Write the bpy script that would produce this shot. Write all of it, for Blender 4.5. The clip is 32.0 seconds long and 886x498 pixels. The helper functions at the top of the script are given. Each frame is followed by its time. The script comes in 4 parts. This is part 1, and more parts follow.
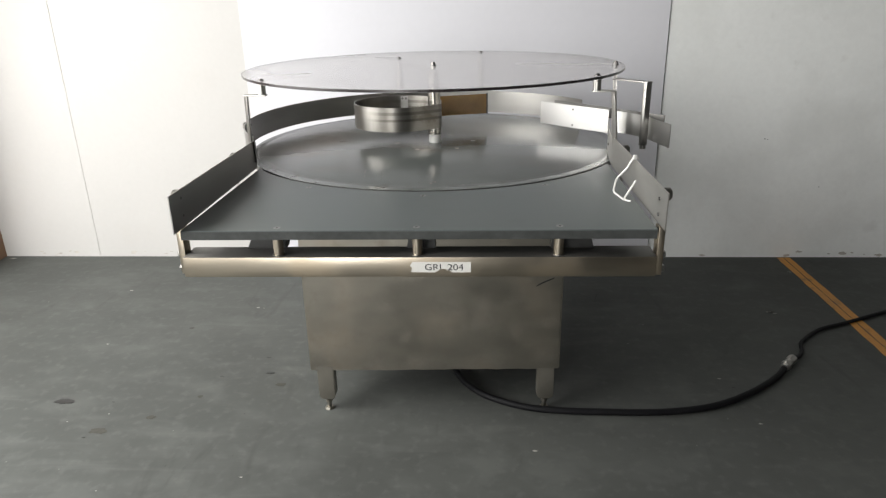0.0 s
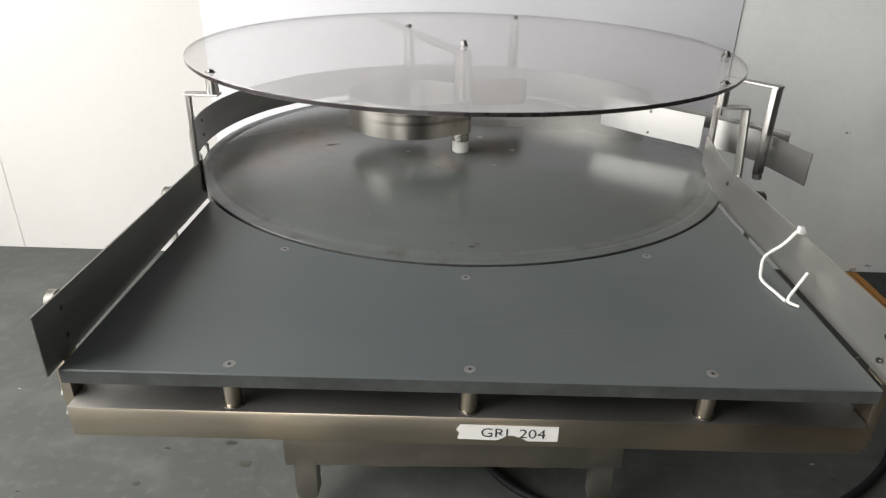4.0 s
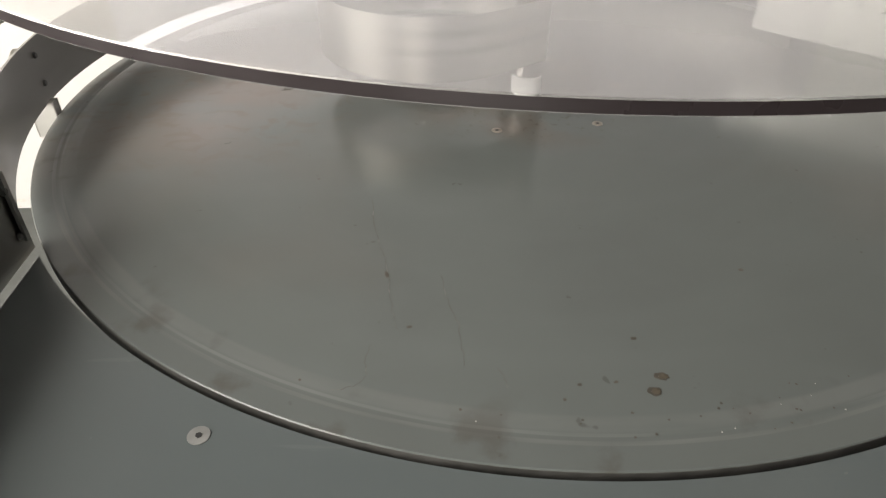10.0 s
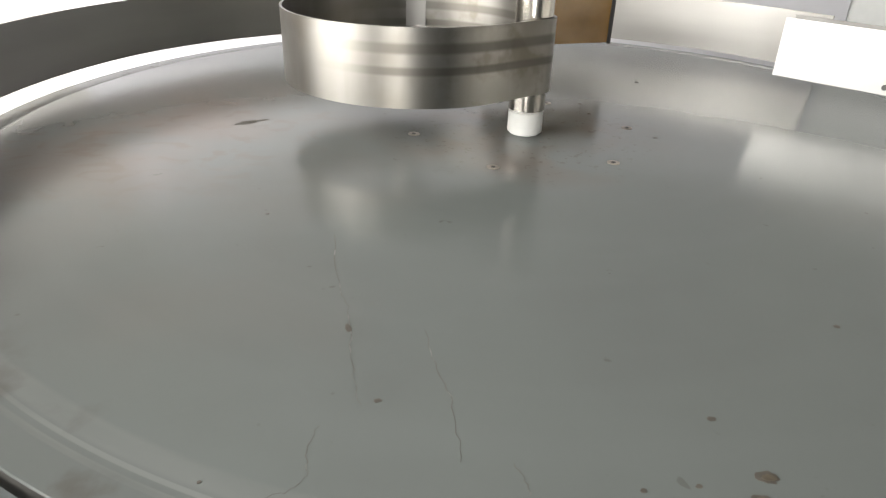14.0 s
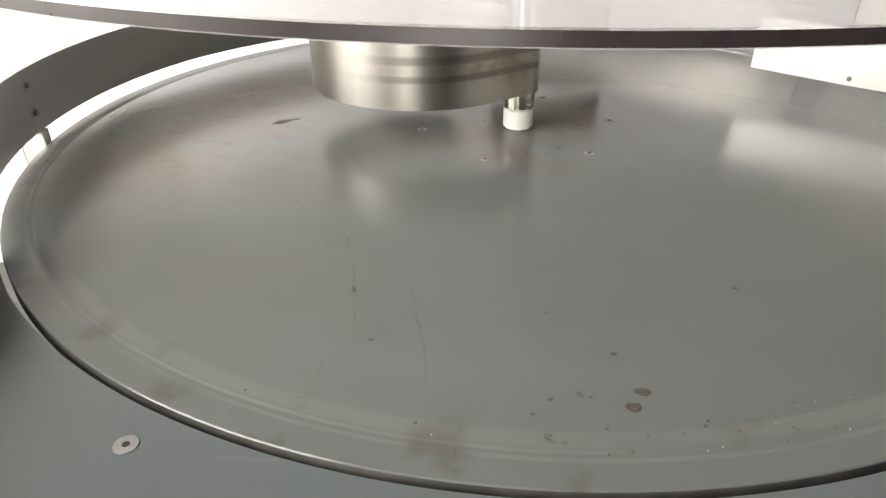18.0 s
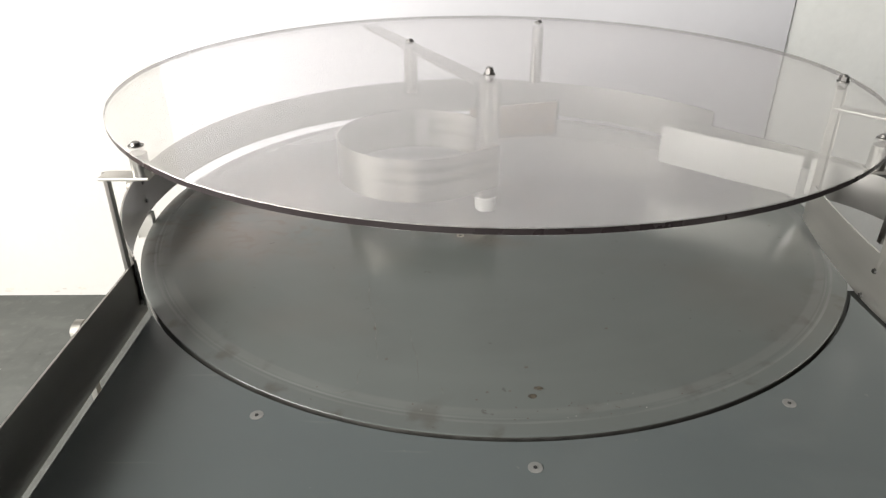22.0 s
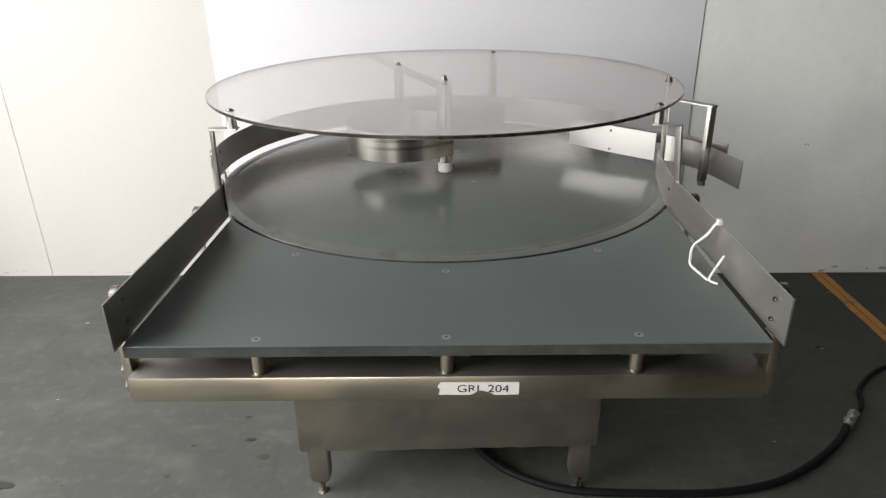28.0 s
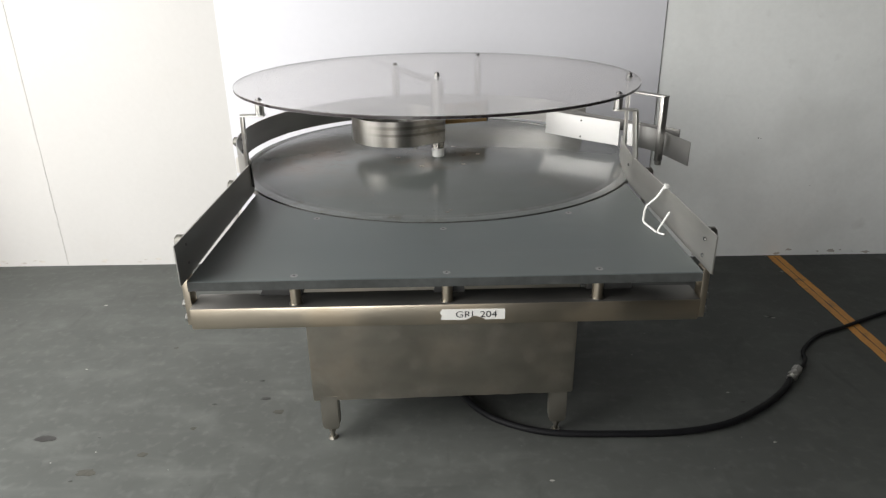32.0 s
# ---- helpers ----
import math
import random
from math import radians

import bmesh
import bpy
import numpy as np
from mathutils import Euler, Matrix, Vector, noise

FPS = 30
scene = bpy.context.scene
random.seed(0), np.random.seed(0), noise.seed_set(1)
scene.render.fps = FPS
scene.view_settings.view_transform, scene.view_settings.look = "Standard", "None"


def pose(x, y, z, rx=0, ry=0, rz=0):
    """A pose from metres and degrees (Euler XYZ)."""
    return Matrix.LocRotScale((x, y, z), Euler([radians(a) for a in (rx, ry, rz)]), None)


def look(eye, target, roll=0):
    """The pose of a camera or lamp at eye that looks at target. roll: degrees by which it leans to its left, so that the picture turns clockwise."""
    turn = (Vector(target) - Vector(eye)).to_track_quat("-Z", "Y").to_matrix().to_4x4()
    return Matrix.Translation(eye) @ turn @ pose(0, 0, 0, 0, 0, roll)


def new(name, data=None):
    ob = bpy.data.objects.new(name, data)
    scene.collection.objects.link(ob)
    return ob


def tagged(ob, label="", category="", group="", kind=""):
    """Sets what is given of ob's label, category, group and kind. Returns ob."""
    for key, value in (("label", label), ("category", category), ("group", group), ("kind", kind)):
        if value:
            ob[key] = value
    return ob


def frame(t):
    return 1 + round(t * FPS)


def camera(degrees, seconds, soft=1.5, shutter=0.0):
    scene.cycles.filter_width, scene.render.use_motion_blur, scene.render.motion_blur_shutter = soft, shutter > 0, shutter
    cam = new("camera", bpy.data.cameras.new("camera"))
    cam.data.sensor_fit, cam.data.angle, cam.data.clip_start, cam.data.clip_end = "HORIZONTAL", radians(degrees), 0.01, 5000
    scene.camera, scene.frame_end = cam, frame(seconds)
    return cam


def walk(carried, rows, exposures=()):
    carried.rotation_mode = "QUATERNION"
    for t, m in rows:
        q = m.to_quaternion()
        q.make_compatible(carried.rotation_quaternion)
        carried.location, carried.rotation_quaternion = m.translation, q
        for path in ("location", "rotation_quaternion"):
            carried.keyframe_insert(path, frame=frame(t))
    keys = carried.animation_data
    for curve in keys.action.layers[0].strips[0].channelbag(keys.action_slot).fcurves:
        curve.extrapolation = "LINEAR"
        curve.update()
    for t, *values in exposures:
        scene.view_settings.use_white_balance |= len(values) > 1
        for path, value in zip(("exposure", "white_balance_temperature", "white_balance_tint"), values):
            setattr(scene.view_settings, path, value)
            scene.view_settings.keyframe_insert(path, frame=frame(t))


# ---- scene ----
cam = camera(67.12, 32.0, 1.3)
PATH = [
    (0, (0.171, -2.546, 1.446), (0.062, -0.678, 0.739), -1.14),
    (0.5, (0.170, -2.466, 1.440), (0.050, -0.614, 0.696), -1.08),
    (1, (0.139, -2.351, 1.437), (0.060, -0.504, 0.676), -2.09),
    (1.5, (0.095, -2.249, 1.443), (0.070, -0.409, 0.660), -1.21),
    (2, (0.062, -2.151, 1.444), (0.080, -0.312, 0.657), -0.91),
    (2.5, (0.038, -2.064, 1.447), (0.063, -0.235, 0.638), 0.50),
    (3, (0.017, -1.957, 1.466), (0.005, -0.148, 0.614), 0.43),
    (3.5, (0.008, -1.871, 1.484), (-0.013, -0.060, 0.633), 1.46),
    (4, (-0.013, -1.790, 1.496), (-0.042, 0.006, 0.615), 1.30),
    (4.5, (-0.058, -1.687, 1.507), (-0.038, 0.105, 0.618), 0.09),
    (6.5, (-0.161, -1.375, 1.450), (-0.008, 0.396, 0.534), 1.05),
    (7, (-0.141, -1.289, 1.431), (-0.043, 0.496, 0.535), 1.42),
    (7.5, (-0.130, -1.232, 1.415), (-0.055, 0.550, 0.511), 0.30),
    (8, (-0.124, -1.173, 1.399), (-0.085, 0.591, 0.457), 1.08),
    (8.5, (-0.129, -1.129, 1.381), (-0.129, 0.594, 0.366), 1.02),
    (9, (-0.140, -1.078, 1.371), (-0.121, 0.618, 0.312), 0.61),
    (9.5, (-0.151, -1.030, 1.357), (-0.117, 0.631, 0.244), 0.03),
    (10, (-0.165, -0.971, 1.340), (-0.100, 0.638, 0.154), 0.38),
    (10.5, (-0.172, -0.938, 1.315), (-0.061, 0.655, 0.111), 1.18),
    (11, (-0.175, -0.906, 1.295), (-0.018, 0.672, 0.076), 1.76),
    (11.5, (-0.174, -0.871, 1.273), (0.025, 0.724, 0.083), 1.61),
    (12, (-0.138, -0.849, 1.244), (0.031, 0.775, 0.088), 1.18),
    (12.5, (-0.163, -0.827, 1.232), (0.027, 0.821, 0.115), 1.98),
    (13, (-0.161, -0.830, 1.226), (-0.018, 0.859, 0.165), 2.10),
    (13.5, (-0.174, -0.835, 1.205), (-0.013, 0.880, 0.188), 2.58),
    (14, (-0.164, -0.840, 1.196), (-0.033, 0.921, 0.257), 1.98),
    (14.5, (-0.156, -0.846, 1.179), (-0.066, 0.945, 0.294), 1.31),
    (15, (-0.148, -0.847, 1.166), (-0.080, 0.951, 0.292), 0.97),
    (15.5, (-0.148, -0.852, 1.170), (-0.089, 0.930, 0.263), 0.96),
    (17.5, (-0.121, -0.944, 1.248), (-0.097, 0.779, 0.232), 1.29),
    (18, (-0.116, -0.973, 1.271), (-0.114, 0.758, 0.268), -0.38),
    (18.5, (-0.133, -1.002, 1.302), (-0.042, 0.739, 0.323), 0.50),
    (19, (-0.148, -1.056, 1.328), (-0.019, 0.684, 0.350), 1.09),
    (19.5, (-0.173, -1.117, 1.371), (-0.011, 0.639, 0.427), 1.97),
    (20, (-0.195, -1.139, 1.428), (-0.043, 0.608, 0.468), 1.40),
    (20.5, (-0.195, -1.145, 1.464), (-0.039, 0.585, 0.473), 1.00),
    (21, (-0.179, -1.174, 1.484), (-0.039, 0.546, 0.473), -0.07),
    (21.5, (-0.139, -1.233, 1.512), (-0.046, 0.513, 0.541), 0.15),
    (22, (-0.102, -1.303, 1.518), (-0.086, 0.462, 0.578), -0.03),
    (22.5, (-0.063, -1.364, 1.524), (-0.101, 0.419, 0.619), -0.61),
    (23, (-0.042, -1.421, 1.531), (-0.112, 0.371, 0.646), -0.20),
    (23.5, (-0.023, -1.481, 1.532), (-0.105, 0.313, 0.653), -0.46),
    (24, (-0.031, -1.532, 1.542), (-0.084, 0.292, 0.722), -1.29),
    (24.5, (-0.048, -1.600, 1.549), (-0.072, 0.237, 0.759), -1.92),
    (25, (-0.071, -1.683, 1.547), (-0.063, 0.156, 0.761), -1.56),
    (25.5, (-0.075, -1.756, 1.546), (-0.019, 0.080, 0.755), -1.94),
    (26, (-0.062, -1.813, 1.542), (0.017, 0.016, 0.736), -1.14),
    (26.5, (-0.030, -1.877, 1.536), (0.017, -0.052, 0.718), -0.26),
    (28.5, (0.045, -2.108, 1.559), (-0.010, -0.273, 0.766), -1.13),
    (29, (0.010, -2.173, 1.560), (-0.019, -0.331, 0.781), -1.62),
    (29.5, (-0.019, -2.222, 1.561), (-0.015, -0.381, 0.781), -0.45),
    (30, (-0.019, -2.283, 1.549), (0.009, -0.446, 0.759), -1.10),
    (30.5, (-0.018, -2.328, 1.555), (0.039, -0.493, 0.762), -0.92),
    (31, (-0.018, -2.350, 1.567), (0.030, -0.505, 0.796), 0.13),
    (31.5, (0.004, -2.367, 1.560), (0.030, -0.526, 0.778), -0.01),
    (32, (0.005, -2.381, 1.559), (0.011, -0.539, 0.781), -0.78),
]
EXPOSURES = [
    (0.0, -0.29, 6500, 10), (6.0, -0.24, 6600, 10), (8.0, -0.13, 6800, 11), (10.0, 0.06, 6900, 11), (11.0, 0.28, 6800, 10), (13.0, 0.45, 6650, 10),
    (17.5, 0.50, 6850, 11), (18.5, 0.54, 6950, 12), (20.5, 0.38, 6850, 11), (22.0, 0.10, 6700, 10), (24.0, -0.19, 6700, 10), (26.0, -0.35, 6650, 10), (32.0, -0.33, 6480, 10),
]
walk(cam, [(t, look(eye, target, roll)) for t, eye, target, roll in PATH], EXPOSURES)

# ---- world and light ----
world = bpy.data.worlds.new("world")
scene.world = world
world.use_nodes = True
wn = world.node_tree.nodes
sky = wn.new("ShaderNodeTexSky")
sky.sky_type = "NISHITA"
sky.sun_disc = False
sky.sun_elevation = radians(42)
sky.sun_rotation = radians(250)
wn["Background"].inputs["Strength"].default_value = 0.05
world.node_tree.links.new(sky.outputs["Color"], wn["Background"].inputs["Color"])


def area_lamp(name, m, size_x, size_y, watts, color):
    data = bpy.data.lights.new(name, "AREA")
    data.shape = "RECTANGLE"
    data.size, data.size_y, data.energy, data.color = size_x, size_y, watts, color
    ob = new(name, data)
    ob.matrix_world = m
    return ob


# daylight of the yard outside the wide doorway in the side wall
area_lamp("doorway_daylight", look((-2.75, -1.40, 1.85), (-0.9, -1.1, 0.45)), 3.0, 2.3, 303, (1.0, 0.985, 0.955))
# added fill lamp, unseen opening at the hall's far end, behind the path
area_lamp("bay_fill", look((-1.75, -6.22, 1.12), (0.8, 1.0, 1.15)), 1.7, 1.95, 143, (0.99, 0.98, 0.955))

# ---- materials ----
def shader(name, color, rough, metal=0.0, scale=6.0, amount=0.25, fine=60.0, bump=0.02, stretch=(1, 1, 1), rough_var=0.1, spec=0.5):
    """Principled material with a coarse and a fine variation of colour and gloss and a light relief."""
    mat = bpy.data.materials.new(name)
    mat.use_nodes = True
    n, l = mat.node_tree.nodes, mat.node_tree.links
    bsdf = n["Principled BSDF"]
    bsdf.inputs["Metallic"].default_value = metal
    bsdf.inputs["Specular IOR Level"].default_value = spec
    tc = n.new("ShaderNodeTexCoord")
    mp = n.new("ShaderNodeMapping")
    mp.inputs["Scale"].default_value = stretch
    l.new(tc.outputs["Object"], mp.inputs["Vector"])
    big, small = n.new("ShaderNodeTexNoise"), n.new("ShaderNodeTexNoise")
    big.inputs["Scale"].default_value, big.inputs["Detail"].default_value = scale, 6
    small.inputs["Scale"].default_value, small.inputs["Detail"].default_value = fine, 2 if metal else 4
    l.new(tc.outputs["Object"], big.inputs["Vector"])
    l.new(mp.outputs["Vector"], small.inputs["Vector"])
    mix = n.new("ShaderNodeMath")
    mix.operation = "MULTIPLY_ADD"
    l.new(small.outputs["Fac"], mix.inputs[0])
    mix.inputs[1].default_value = 0.45
    half = n.new("ShaderNodeMath")
    half.operation = "MULTIPLY"
    half.inputs[1].default_value = 0.55
    l.new(big.outputs["Fac"], half.inputs[0])
    l.new(half.outputs[0], mix.inputs[2])
    ramp = n.new("ShaderNodeValToRGB")
    ramp.color_ramp.elements[0].position, ramp.color_ramp.elements[1].position = 0.3, 0.7
    ramp.color_ramp.elements[0].color = (*[c * (1 - amount) for c in color], 1)
    ramp.color_ramp.elements[1].color = (*[min(1, c * (1 + amount)) for c in color], 1)
    l.new(mix.outputs[0], ramp.inputs["Fac"])
    l.new(ramp.outputs["Color"], bsdf.inputs["Base Color"])
    rr = n.new("ShaderNodeMapRange")
    rr.inputs["From Min"].default_value, rr.inputs["From Max"].default_value = 0.3, 0.7
    rr.inputs["To Min"].default_value, rr.inputs["To Max"].default_value = max(0.02, rough - rough_var), min(1, rough + rough_var)
    l.new(mix.outputs[0], rr.inputs["Value"])
    l.new(rr.outputs["Result"], bsdf.inputs["Roughness"])
    if bump:
        bp = n.new("ShaderNodeBump")
        bp.inputs["Strength"].default_value = bump
        bp.inputs["Distance"].default_value = 0.01
        l.new(small.outputs["Fac"], bp.inputs["Height"])
        l.new(bp.outputs["Normal"], bsdf.inputs["Normal"])
    return mat


def stain(mat, color, scale, low, high, strength=1.0, rough=None, seed=(0, 0, 0), detail=5.0):
    """Lays patches of another colour over a material, by a thresholded noise."""
    n, l = mat.node_tree.nodes, mat.node_tree.links
    bsdf = n["Principled BSDF"]
    old = bsdf.inputs["Base Color"].links[0].from_socket
    tc = n.new("ShaderNodeTexCoord")
    mp = n.new("ShaderNodeMapping")
    mp.inputs["Location"].default_value = seed
    l.new(tc.outputs["Object"], mp.inputs["Vector"])
    noise_node = n.new("ShaderNodeTexNoise")
    noise_node.inputs["Scale"].default_value, noise_node.inputs["Detail"].default_value = scale, detail
    l.new(mp.outputs["Vector"], noise_node.inputs["Vector"])
    rng = n.new("ShaderNodeMapRange")
    rng.inputs["From Min"].default_value, rng.inputs["From Max"].default_value = low, high
    rng.inputs["To Max"].default_value = strength
    l.new(noise_node.outputs["Fac"], rng.inputs["Value"])
    mix = n.new("ShaderNodeMix")
    mix.data_type = "RGBA"
    mix.inputs["B"].default_value = (*color, 1)
    for s in mix.inputs:
        if s.identifier == "B_Color":
            s.default_value = (*color, 1)
        if s.identifier == "A_Color":
            l.new(old, s)
        if s.identifier == "Factor_Float":
            l.new(rng.outputs["Result"], s)
    for s in mix.outputs:
        if s.identifier == "Result_Color":
            l.new(s, bsdf.inputs["Base Color"])
    if rough is not None:
        oldr = bsdf.inputs["Roughness"].links[0].from_socket
        m2 = n.new("ShaderNodeMix")
        m2.data_type = "FLOAT"
        l.new(rng.outputs["Result"], m2.inputs[0])
        l.new(oldr, m2.inputs[2])
        m2.inputs[3].default_value = rough
        l.new(m2.outputs[0], bsdf.inputs["Roughness"])
    return mat


STEEL = shader("brushed_steel", (0.49, 0.435, 0.35), 0.34, 1.0, 5, 0.14, 5, 0.0, (0.6, 0.6, 6), 0.05)
stain(STEEL, (0.46, 0.38, 0.275), 8, 0.46, 0.64, 0.6, 0.5)
STEEL_BOX = shader("sheet_steel", (0.375, 0.35, 0.30), 0.325, 1.0, 3, 0.12, 9, 0.0, (1.0, 0.6, 2.2), 0.03)
stain(STEEL_BOX, (0.33, 0.285, 0.225), 4.5, 0.48, 0.70, 0.6, 0.5)
stain(STEEL_BOX, (0.25, 0.225, 0.19), 9.0, 0.52, 0.72, 0.75, 0.55, (2, 0, 5))
STEEL_LEG = shader("leg_steel", (0.27, 0.255, 0.22), 0.42, 1.0, 6, 0.2, 5, 0.0)
STEEL_DULL = shader("dark_painted_steel", (0.035, 0.035, 0.034), 0.5, 0.0, 6, 0.15, 40, 0.0)
STEEL_RAIL = shader("rail_steel", (0.62, 0.605, 0.57), 0.40, 1.0, 4, 0.10, 5, 0.0, (0.6, 0.6, 6), 0.03)
STEEL_PLATE = shader("satin_plate_steel", (0.52, 0.515, 0.50), 0.40, 1.0, 4, 0.05, 5, 0.0, (0.6, 0.6, 6), 0.03)
STEEL_POLE = shader("polished_pole_steel", (0.40, 0.38, 0.345), 0.22, 1.0, 5, 0.08, 5, 0.0, (0.2, 0.2, 14), 0.06)
DARK_DULL = shader("dark_dull_steel", (0.15, 0.145, 0.135), 0.5, 0.6, 7, 0.3, 5, 0.0)
STEEL_RING = shader("ring_steel", (0.345, 0.337, 0.32), 0.34, 1.0, 4, 0.10, 5, 0.0, (0.6, 0.6, 6), 0.03)
STEEL_ARM = shader("dull_arm_steel", (0.22, 0.215, 0.205), 0.5, 1.0, 5, 0.1, 5, 0.0)
BOLT = shader("bolt_steel", (0.42, 0.41, 0.39), 0.32, 1.0, 20, 0.15, 60, 0.0, (1, 1, 1), 0.05)
SCREW = shader("zinc_screw", (0.24, 0.24, 0.23), 0.45, 0.3, 40, 0.2, 60, 0.0)
BOLT_DARK = shader("tarnished_bolt", (0.16, 0.155, 0.15), 0.3, 1.0, 20, 0.15, 60, 0.0, (1, 1, 1), 0.05)
DARK = shader("dark_recess", (0.012, 0.012, 0.012), 0.6, 0, 20, 0.2, 100, 0.0)
WHITE_PLASTIC = shader("white_plastic", (0.70, 0.70, 0.67), 0.35, 0, 20, 0.04, 100, 0.0)
LABEL = shader("label_paper", (0.78, 0.77, 0.73), 0.5, 0, 30, 0.05, 200, 0.0)
INK = shader("label_ink", (0.025, 0.025, 0.03), 0.5, 0, 30, 0.2, 200, 0.0)
RUBBER = shader("black_rubber", (0.008, 0.008, 0.009), 0.55, 0, 15, 0.3, 120, 0.02, spec=0.15)
KNOB = shader("dull_steel_knob", (0.27, 0.26, 0.235), 0.4, 0.9, 30, 0.2, 100, 0.0)
BRASS = shader("amber_plastic_board", (0.19, 0.108, 0.030), 0.20, 0, 9, 0.4, 14, 0.0, (1, 1, 1), 0.08)
PAINT = shader("warm_white_wall", (0.52, 0.508, 0.49), 0.6, 0, 1.5, 0.03, 45, 0.05)
stain(PAINT, (0.48, 0.45, 0.41), 2.2, 0.56, 0.8, 0.35)
PANEL = shader("cool_white_panel", (0.65, 0.65, 0.685), 0.42, 0, 1.2, 0.02, 30, 0.02)
PAINT_GRAY = shader("pale_gray_wall", (0.86, 0.875, 0.86), 0.6, 0, 1.3, 0.04, 45, 0.06)
stain(PAINT_GRAY, (0.66, 0.67, 0.65), 2.6, 0.46, 0.74, 0.5, None, (3, 1, 2), 8.0)
stain(PAINT_GRAY, (0.55, 0.545, 0.52), 7.0, 0.64, 0.74, 0.25, None, (0, 4, 2), 6.0)
JOINT = shader("joint_filler", (0.49, 0.477, 0.458), 0.7, 0, 8, 0.15, 40, 0.0)
WALL_DIRT = shader("wall_dirt", (0.47, 0.44, 0.40), 0.7, 0, 12, 0.3, 60, 0.0)
TAPE = shader("worn_orange_paint", (0.66, 0.30, 0.055), 0.55, 0, 5, 0.2, 60, 0.05)
stain(TAPE, (0.20, 0.13, 0.06), 14, 0.55, 0.70, 0.7)
BROWN = shader("brown_door_paint", (0.27, 0.155, 0.085), 0.5, 0, 3, 0.2, 60, 0.03)
CEIL = shader("ceiling_paint", (0.10, 0.10, 0.097), 0.7, 0, 2, 0.05, 40, 0.02)
RIM_SIDE = shader("smudged_disc_rim", (0.072, 0.070, 0.065), 0.5, 0, 14, 0.5, 60, 0.0, spec=0.3)
DECK_EDGE = shader("dark_plastic_edge", (0.058, 0.062, 0.060), 0.55, 0, 9, 0.35, 60, 0.0, (1, 1, 1), 0.1, 0.3)
# near black, stands in for the shade in the gap round the disc
GAP_SHADE = shader("gap_shade", (0.016, 0.015, 0.014), 0.6, 0, 14, 0.5, 60, 0.0, spec=0.3)
FILM = shader("dried_drip_film", (0.107, 0.106, 0.096), 0.25, 0, 30, 0.2, 60, 0.0, spec=0.30)
RUST = shader("rusty_screw", (0.27, 0.24, 0.205), 0.5, 0.4, 60, 0.5, 90, 0.0)
AMBER = shader("amber_residue", (0.068, 0.056, 0.038), 0.5, 0, 90, 0.4, 200, 0.0)
CRUMB = shader("dried_residue", (0.062, 0.055, 0.045), 0.8, 0, 40, 0.4, 200, 0.0)
SMUDGE = shader("brown_smudge", (0.062, 0.060, 0.052), 0.55, 0, 20, 0.3, 90, 0.0, spec=0.15)
CHIP = shader("pale_chip", (0.30, 0.29, 0.27), 0.7, 0, 30, 0.3, 90, 0.0)
SPOT = shader("dark_floor_stain", (0.022, 0.021, 0.020), 0.55, 0, 20, 0.4, 90, 0.02)


class Graph:
    """A material with short calls for its nodes."""

    def __init__(self, name, color, rough):
        self.mat = bpy.data.materials.new(name)
        self.mat.use_nodes = True
        self.n, self.l = self.mat.node_tree.nodes, self.mat.node_tree.links
        self.bsdf = self.n["Principled BSDF"]
        self.pos = self.n.new("ShaderNodeTexCoord").outputs["Object"]
        rgb, val = self.n.new("ShaderNodeRGB"), self.n.new("ShaderNodeValue")
        rgb.outputs[0].default_value, val.outputs[0].default_value = (*color, 1), rough
        self.color, self.rough = rgb.outputs[0], val.outputs[0]

    def put(self, socket, value):
        if isinstance(value, bpy.types.NodeSocket):
            self.l.new(value, socket)
        else:
            socket.default_value = value

    def math(self, op, a, b=0.0, c=0.0):
        node = self.n.new("ShaderNodeMath")
        node.operation = op
        for k, v in enumerate((a, b, c)):
            self.put(node.inputs[k], v)
        return node.outputs[0]

    def noise(self, scale, detail=4.0, seed=0.0, stretch=(1, 1, 1), vector=None, distort=0.0):
        mp, node = self.n.new("ShaderNodeMapping"), self.n.new("ShaderNodeTexNoise")
        mp.inputs["Location"].default_value, mp.inputs["Scale"].default_value = (seed, seed * 0.7, 0.0), stretch
        self.l.new(vector or self.pos, mp.inputs["Vector"])
        self.l.new(mp.outputs[0], node.inputs["Vector"])
        node.inputs["Scale"].default_value, node.inputs["Detail"].default_value = scale, detail
        node.inputs["Distortion"].default_value = distort
        return node.outputs["Fac"]

    def band(self, value, low, high, top=1.0):
        node = self.n.new("ShaderNodeMapRange")
        node.interpolation_type = "SMOOTHSTEP"
        self.put(node.inputs["Value"], value)
        node.inputs["From Min"].default_value, node.inputs["From Max"].default_value, node.inputs["To Max"].default_value = low, high, top
        return node.outputs["Result"]

    def over(self, fac, color, rough=None):
        node = self.n.new("ShaderNodeMixRGB")
        self.put(node.inputs[0], fac)
        self.l.new(self.color, node.inputs[1])
        node.inputs[2].default_value = (*color, 1)
        self.color = node.outputs[0]
        if rough is not None:
            self.rough = self.math("ADD", self.math("MULTIPLY", fac, rough), self.math("MULTIPLY", self.math("SUBTRACT", 1.0, fac), self.rough))

    def done(self, bump=None, strength=0.1):
        self.l.new(self.color, self.bsdf.inputs["Base Color"])
        self.l.new(self.rough, self.bsdf.inputs["Roughness"])
        if bump is not None:
            node = self.n.new("ShaderNodeBump")
            node.inputs["Strength"].default_value, node.inputs["Distance"].default_value = strength, 0.01
            self.l.new(bump, node.inputs["Height"])
            self.l.new(node.outputs[0], self.bsdf.inputs["Normal"])
        return self.mat


